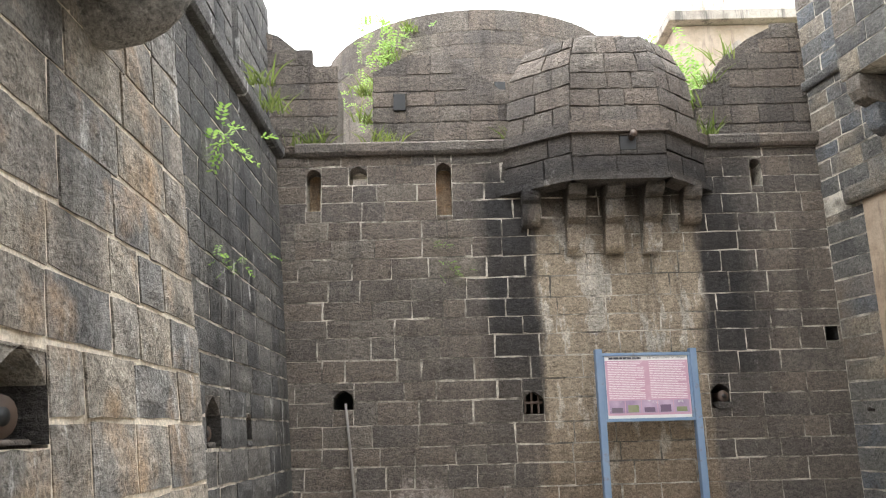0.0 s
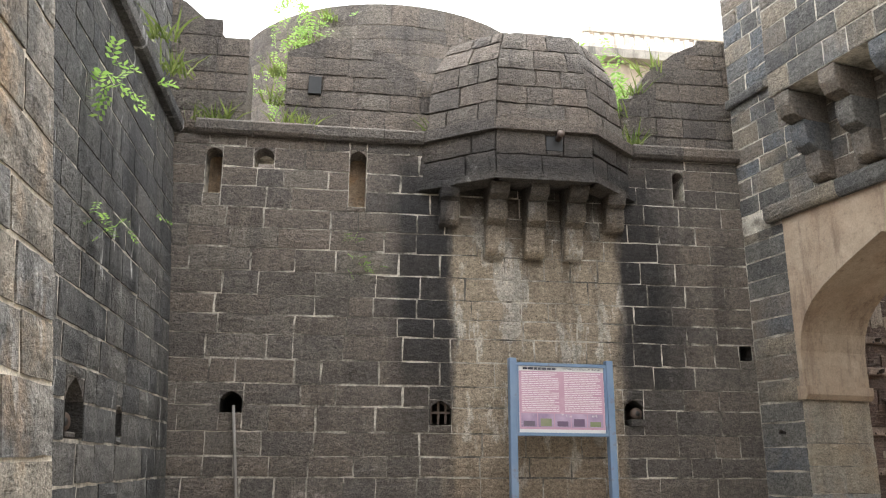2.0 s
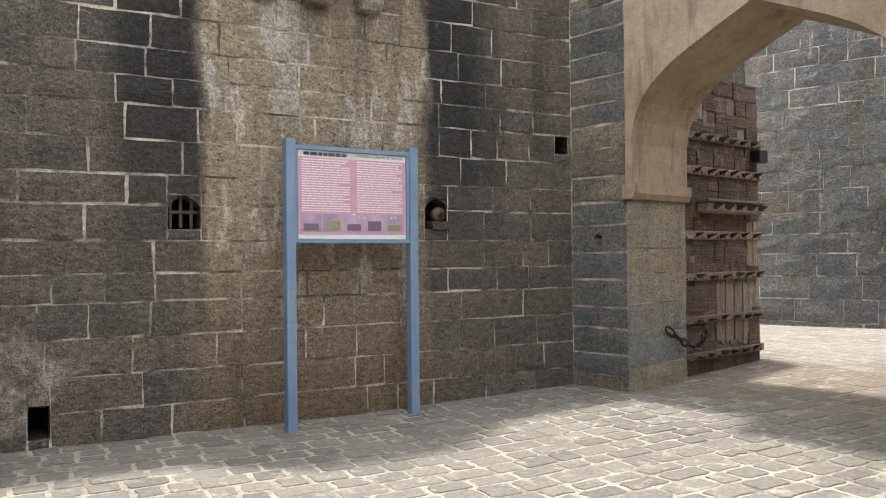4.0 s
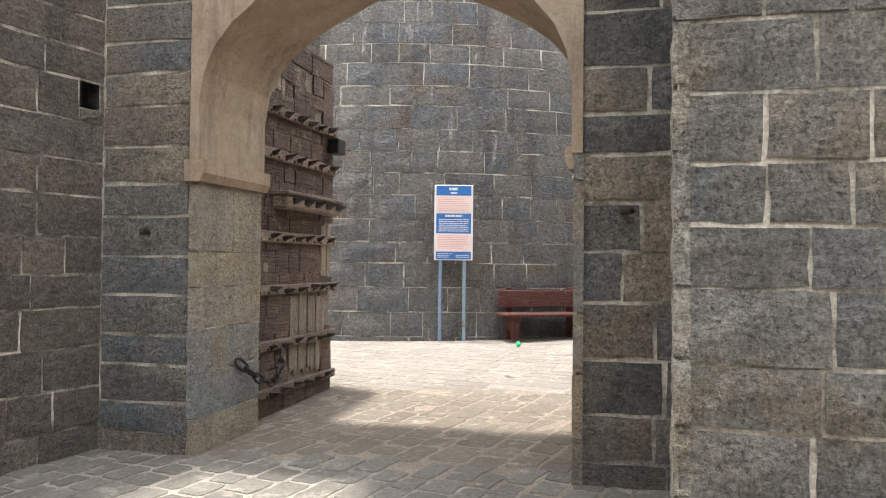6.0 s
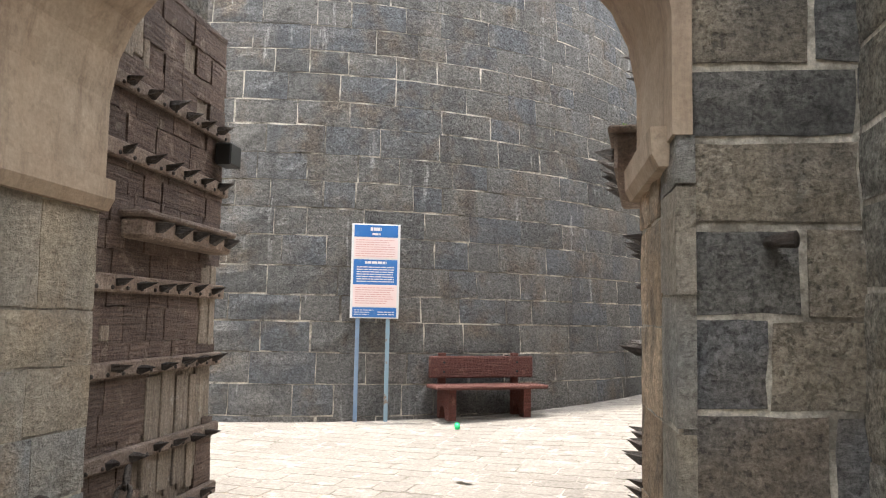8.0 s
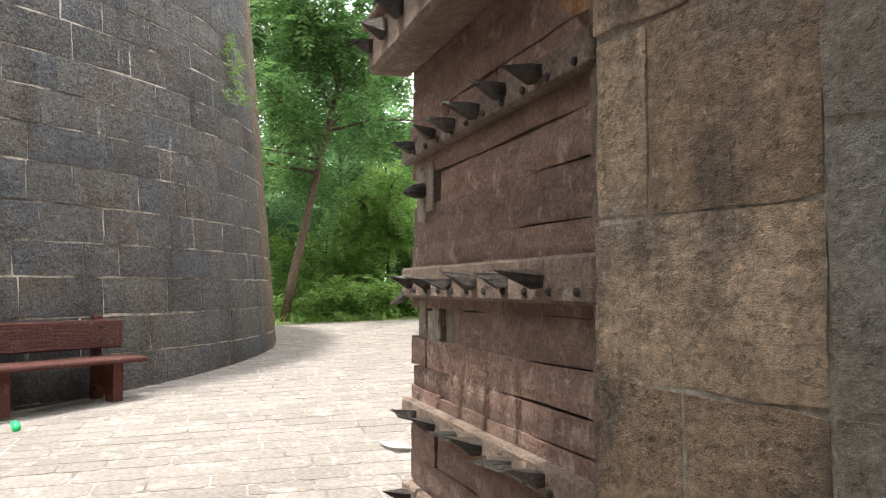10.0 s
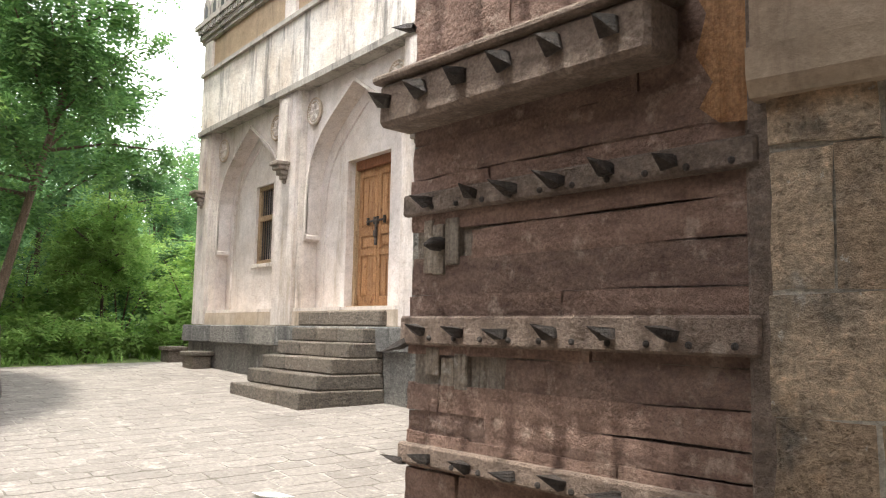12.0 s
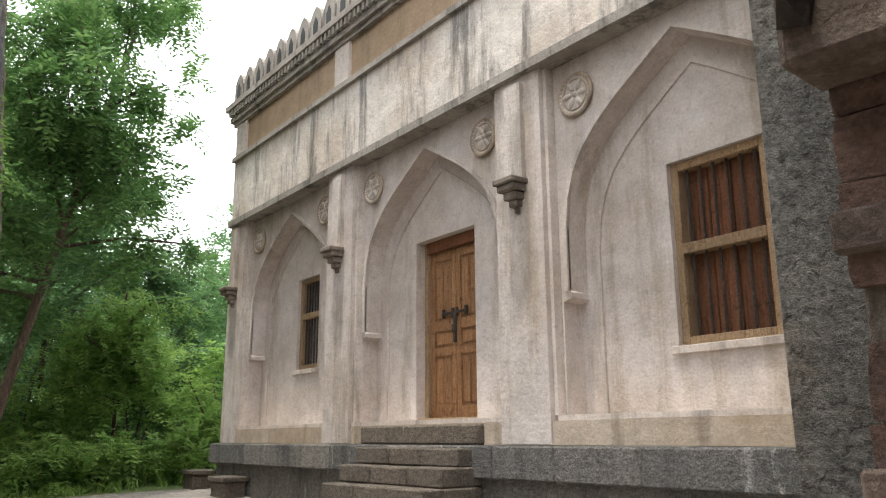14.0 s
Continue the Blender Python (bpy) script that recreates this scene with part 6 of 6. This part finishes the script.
for dz, n in ((4.62, 16), (4.05, 12), (4.3, 6)):
    a = radians(249.5)
    q = BR - 0.085 * dz + 0.05
    wall_plant((BC[0] + q * math.cos(a), BC[1] + q * math.sin(a), dz), n, 0.1, int(dz * 100), "green plant sprouting from the bastion joints", 0.11)

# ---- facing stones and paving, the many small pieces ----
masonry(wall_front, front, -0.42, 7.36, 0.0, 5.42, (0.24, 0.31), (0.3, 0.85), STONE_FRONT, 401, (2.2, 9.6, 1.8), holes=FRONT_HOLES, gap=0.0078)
masonry(wall_left, sooted, 0.0, 6.2, 0.0, 5.42, (0.26, 0.33), (0.35, 0.7), STONE_SOOT, 402, (-1.7, 7, 2), holes=SOOT_HOLES)
masonry(wall_near, nearw, 0.0, 7.5, 0.0, 5.3, (0.24, 0.33), (0.3, 0.72), STONE_LEFT, 403, (-1.1, 2, 2), holes=NEAR_HOLES, gap=0.0105)
masonry(wall_gate, gate, -0.83, -0.075, 0.0, 4.36, (0.22, 0.3), (0.7, 0.8), STONE_GATE, 404, (5.8, 9, 2), gap=0.0095)
masonry(wall_gate, gate, 2.74, 3.7, 0.0, 4.36, (0.26, 0.36), (0.28, 0.7), STONE_GATE, 405, (6.3, 6, 2), gap=0.011)
masonry(wall_gate, gate, -0.86, 3.7, 4.62, 8.0, (0.22, 0.3), (0.25, 0.6), STONE_GATE, 406, (6, 8, 5), gap=0.011)
jl = lambda u, z, w=0.0: gate(w, z, -u)
jr = lambda u, z, w=0.0: gate(2.73 - w, z, -u)
masonry(wall_gate, jl, -0.02, 0.97, 0.0, 2.1, (0.26, 0.4), (0.42, 1.0), STONE_REVEAL, 407, (6, 9, 1), gap=0.005)
masonry(wall_gate, jr, 0.34, 0.97, 0.0, 2.24, (0.36, 0.48), (0.3, 0.5), STONE_JAMB, 408, (6, 6, 1), gap=0.005)
masonry(wall_gate, jr, -0.02, 0.34, 0.0, 2.24, (0.36, 0.48), (0.3, 0.4), STONE_REVEAL, 412, (6, 6, 1), gap=0.006)
bw = lambda u, z, w=0.0: gate(0.54 + u, z, 0.61 + w)
masonry(mach, bw, 0.0, 2.46, 5.72, 8.2, (0.24, 0.32), (0.3, 0.6), STONE_GATE, 409, (6, 8, 6))
masonry(wall_right, butt, 0.0, 7.0, 0.0, 6.0, (0.24, 0.34), (0.28, 0.7), STONE_BUTTRESS, 410, (4.5, 4.2, 1.4), rough=0.012, gap=0.0075)
masonry(wall_right, lambda u, z, w=0.0: ret(u, z, w + 0.012), -0.01, 1.9, 0.0, 6.0, (0.24, 0.34), (0.4, 0.9), STONE_RETURN_LIT, 411, (5.2, 5.1, 1.4), rough=0.01, gap=0.009)


def paving(name, x0, x1, y0, y1, row, length, material, seed, near, label, keep=None, lift=0.0, along_y=False, joint=(0.006, 0.016)):
    """Flagstones in uneven rows, a little proud of their joints."""
    rng = random.Random(seed)
    root = tagged(new(name), label, "paving", kind="structure")
    stones = []
    y = y0
    while y < y1:
        h = rng.uniform(*row)
        x = x0 - rng.uniform(0, 0.3)
        while x < x1:
            w = rng.uniform(*length)
            stones.append([(x, y), (x + w, y), (x + w, y + h), (x, y + h)])
            x += w
        y += h
    if along_y:
        stones = [[(q, p) for p, q in s] for s in stones]
    out = []
    for s in stones:
        c = (sum(p[0] for p in s) / 4, sum(p[1] for p in s) / 4)
        if keep is None or keep(*c):
            out.append((c, s))
    out.sort(key=lambda k: (k[0][0] - near[0]) ** 2 + (k[0][1] - near[1]) ** 2)
    jv, jf = [], []
    for n, (c, s) in enumerate(out):
        g = rng.uniform(*joint)
        flat = 0.35 if along_y else 1.0
        dz = rng.uniform(0.001, 0.006) * flat + lift
        ring = []
        for i in range(4):
            a, b = s[i], s[(i + 1) % 4]
            for t in (0.12, 0.5, 0.88):
                px, py = a[0] + (b[0] - a[0]) * t, a[1] + (b[1] - a[1]) * t
                k = 1 - g / max(0.05, math.hypot(px - c[0], py - c[1])) * rng.uniform(0.8, 1.9)
                ring.append((c[0] + (px - c[0]) * k, c[1] + (py - c[1]) * k))
        top = [(c[0] + (p - c[0]) * 0.96, c[1] + (q - c[1]) * 0.96) for p, q in ring]
        zc = ground_z(*c) + dz
        pts = [(p, q, ground_z(p, q) - 0.03) for p, q in ring] + [(p, q, ground_z(p, q) + dz - 0.003 * flat + rng.uniform(-0.002, 0.002) * flat) for p, q in ring] + [(p, q, ground_z(p, q) + dz + rng.uniform(-0.002, 0.003) * flat) for p, q in top]
        fs = [tuple(range(24, 36))]
        for k in range(12):
            k2 = (k + 1) % 12
            fs += [(k, k2, 12 + k2, 12 + k), (12 + k, 12 + k2, 24 + k2, 24 + k)]
        if n < 300:
            ob = mesh_ob("paving_stone", [(p - c[0], q - c[1], r - zc) for p, q, r in pts], fs, material, root)
            ob.location = (*c, zc)
        else:
            o = len(jv)
            jv += pts
            jf += [tuple(o + k for k in f) for f in fs]
    if jv:
        tagged(mesh_ob("far_paving", jv, jf, material, root), kind="stuff")


def joint_bed(name, pts, material, label, n=24):
    bm = bmesh.new()
    (x0, y0), (x1, y1) = pts
    v = [[bm.verts.new((x0 + (x1 - x0) * i / n, y0 + (y1 - y0) * j / n, ground_z(x0 + (x1 - x0) * i / n, y0 + (y1 - y0) * j / n) - 0.002)) for i in range(n + 1)] for j in range(n + 1)]
    for j in range(n):
        for i in range(n):
            bm.faces.new((v[j][i], v[j][i + 1], v[j + 1][i + 1], v[j + 1][i]))
    tagged(part(name, bm, material, None), label, "paving joints", kind="structure")


side = lambda x, y: (Vector((x, y, 0)) - GO).dot(GV)
joint_bed("court_bed", ((-1.8, -8.5), (6.0, 9.7)), MORTAR_PAVING, "pale mortar bed between the flagstones")
joint_bed("yard_bed", ((9.2, 2.9), (22.0, 14)), MORTAR_YARD, "pale mortar bed between the flagstones", 40)
joint_bed("passage_bed", ((6.002, 5.0), (9.198, 10.2)), GROUND, "dusty earth floor of the gate passage", 12)
paving("passage_paving", 5.4, 9.4, 5.2, 10.2, (0.2, 0.32), (0.25, 0.5), PAVE_DUST, 423, (7.2, 7.5), "worn flagstones half hidden by dust", keep=lambda x, y: 0.15 <= side(x, y) <= 2.95, lift=-0.003)
paving("court_paving", -1.7, 6.6, -3.5, 9.6, (0.17, 0.27), (0.2, 0.42), PAVE_COURT, 421, (2.6, 6.8), "uneven grey flagstones with pale worn joints", joint=(0.008, 0.021), keep=lambda x, y: side(x, y) < 0.15 and not (x > 4.68 and y < 5.14 + (x - 4.68) * 0.187))
paving("yard_paving", 2.9, 13.5, 8.7, 22.0, (0.2, 0.3), (0.28, 0.55), PAVE_YARD, 422, (11.5, 8), "pale sunlit flagstones laid in courses", keep=lambda x, y: side(x, y) > 2.95 and math.hypot(x - BC[0], y - BC[1]) > BR - 0.1 and x < 22.0, along_y=True, joint=(0.003, 0.009))
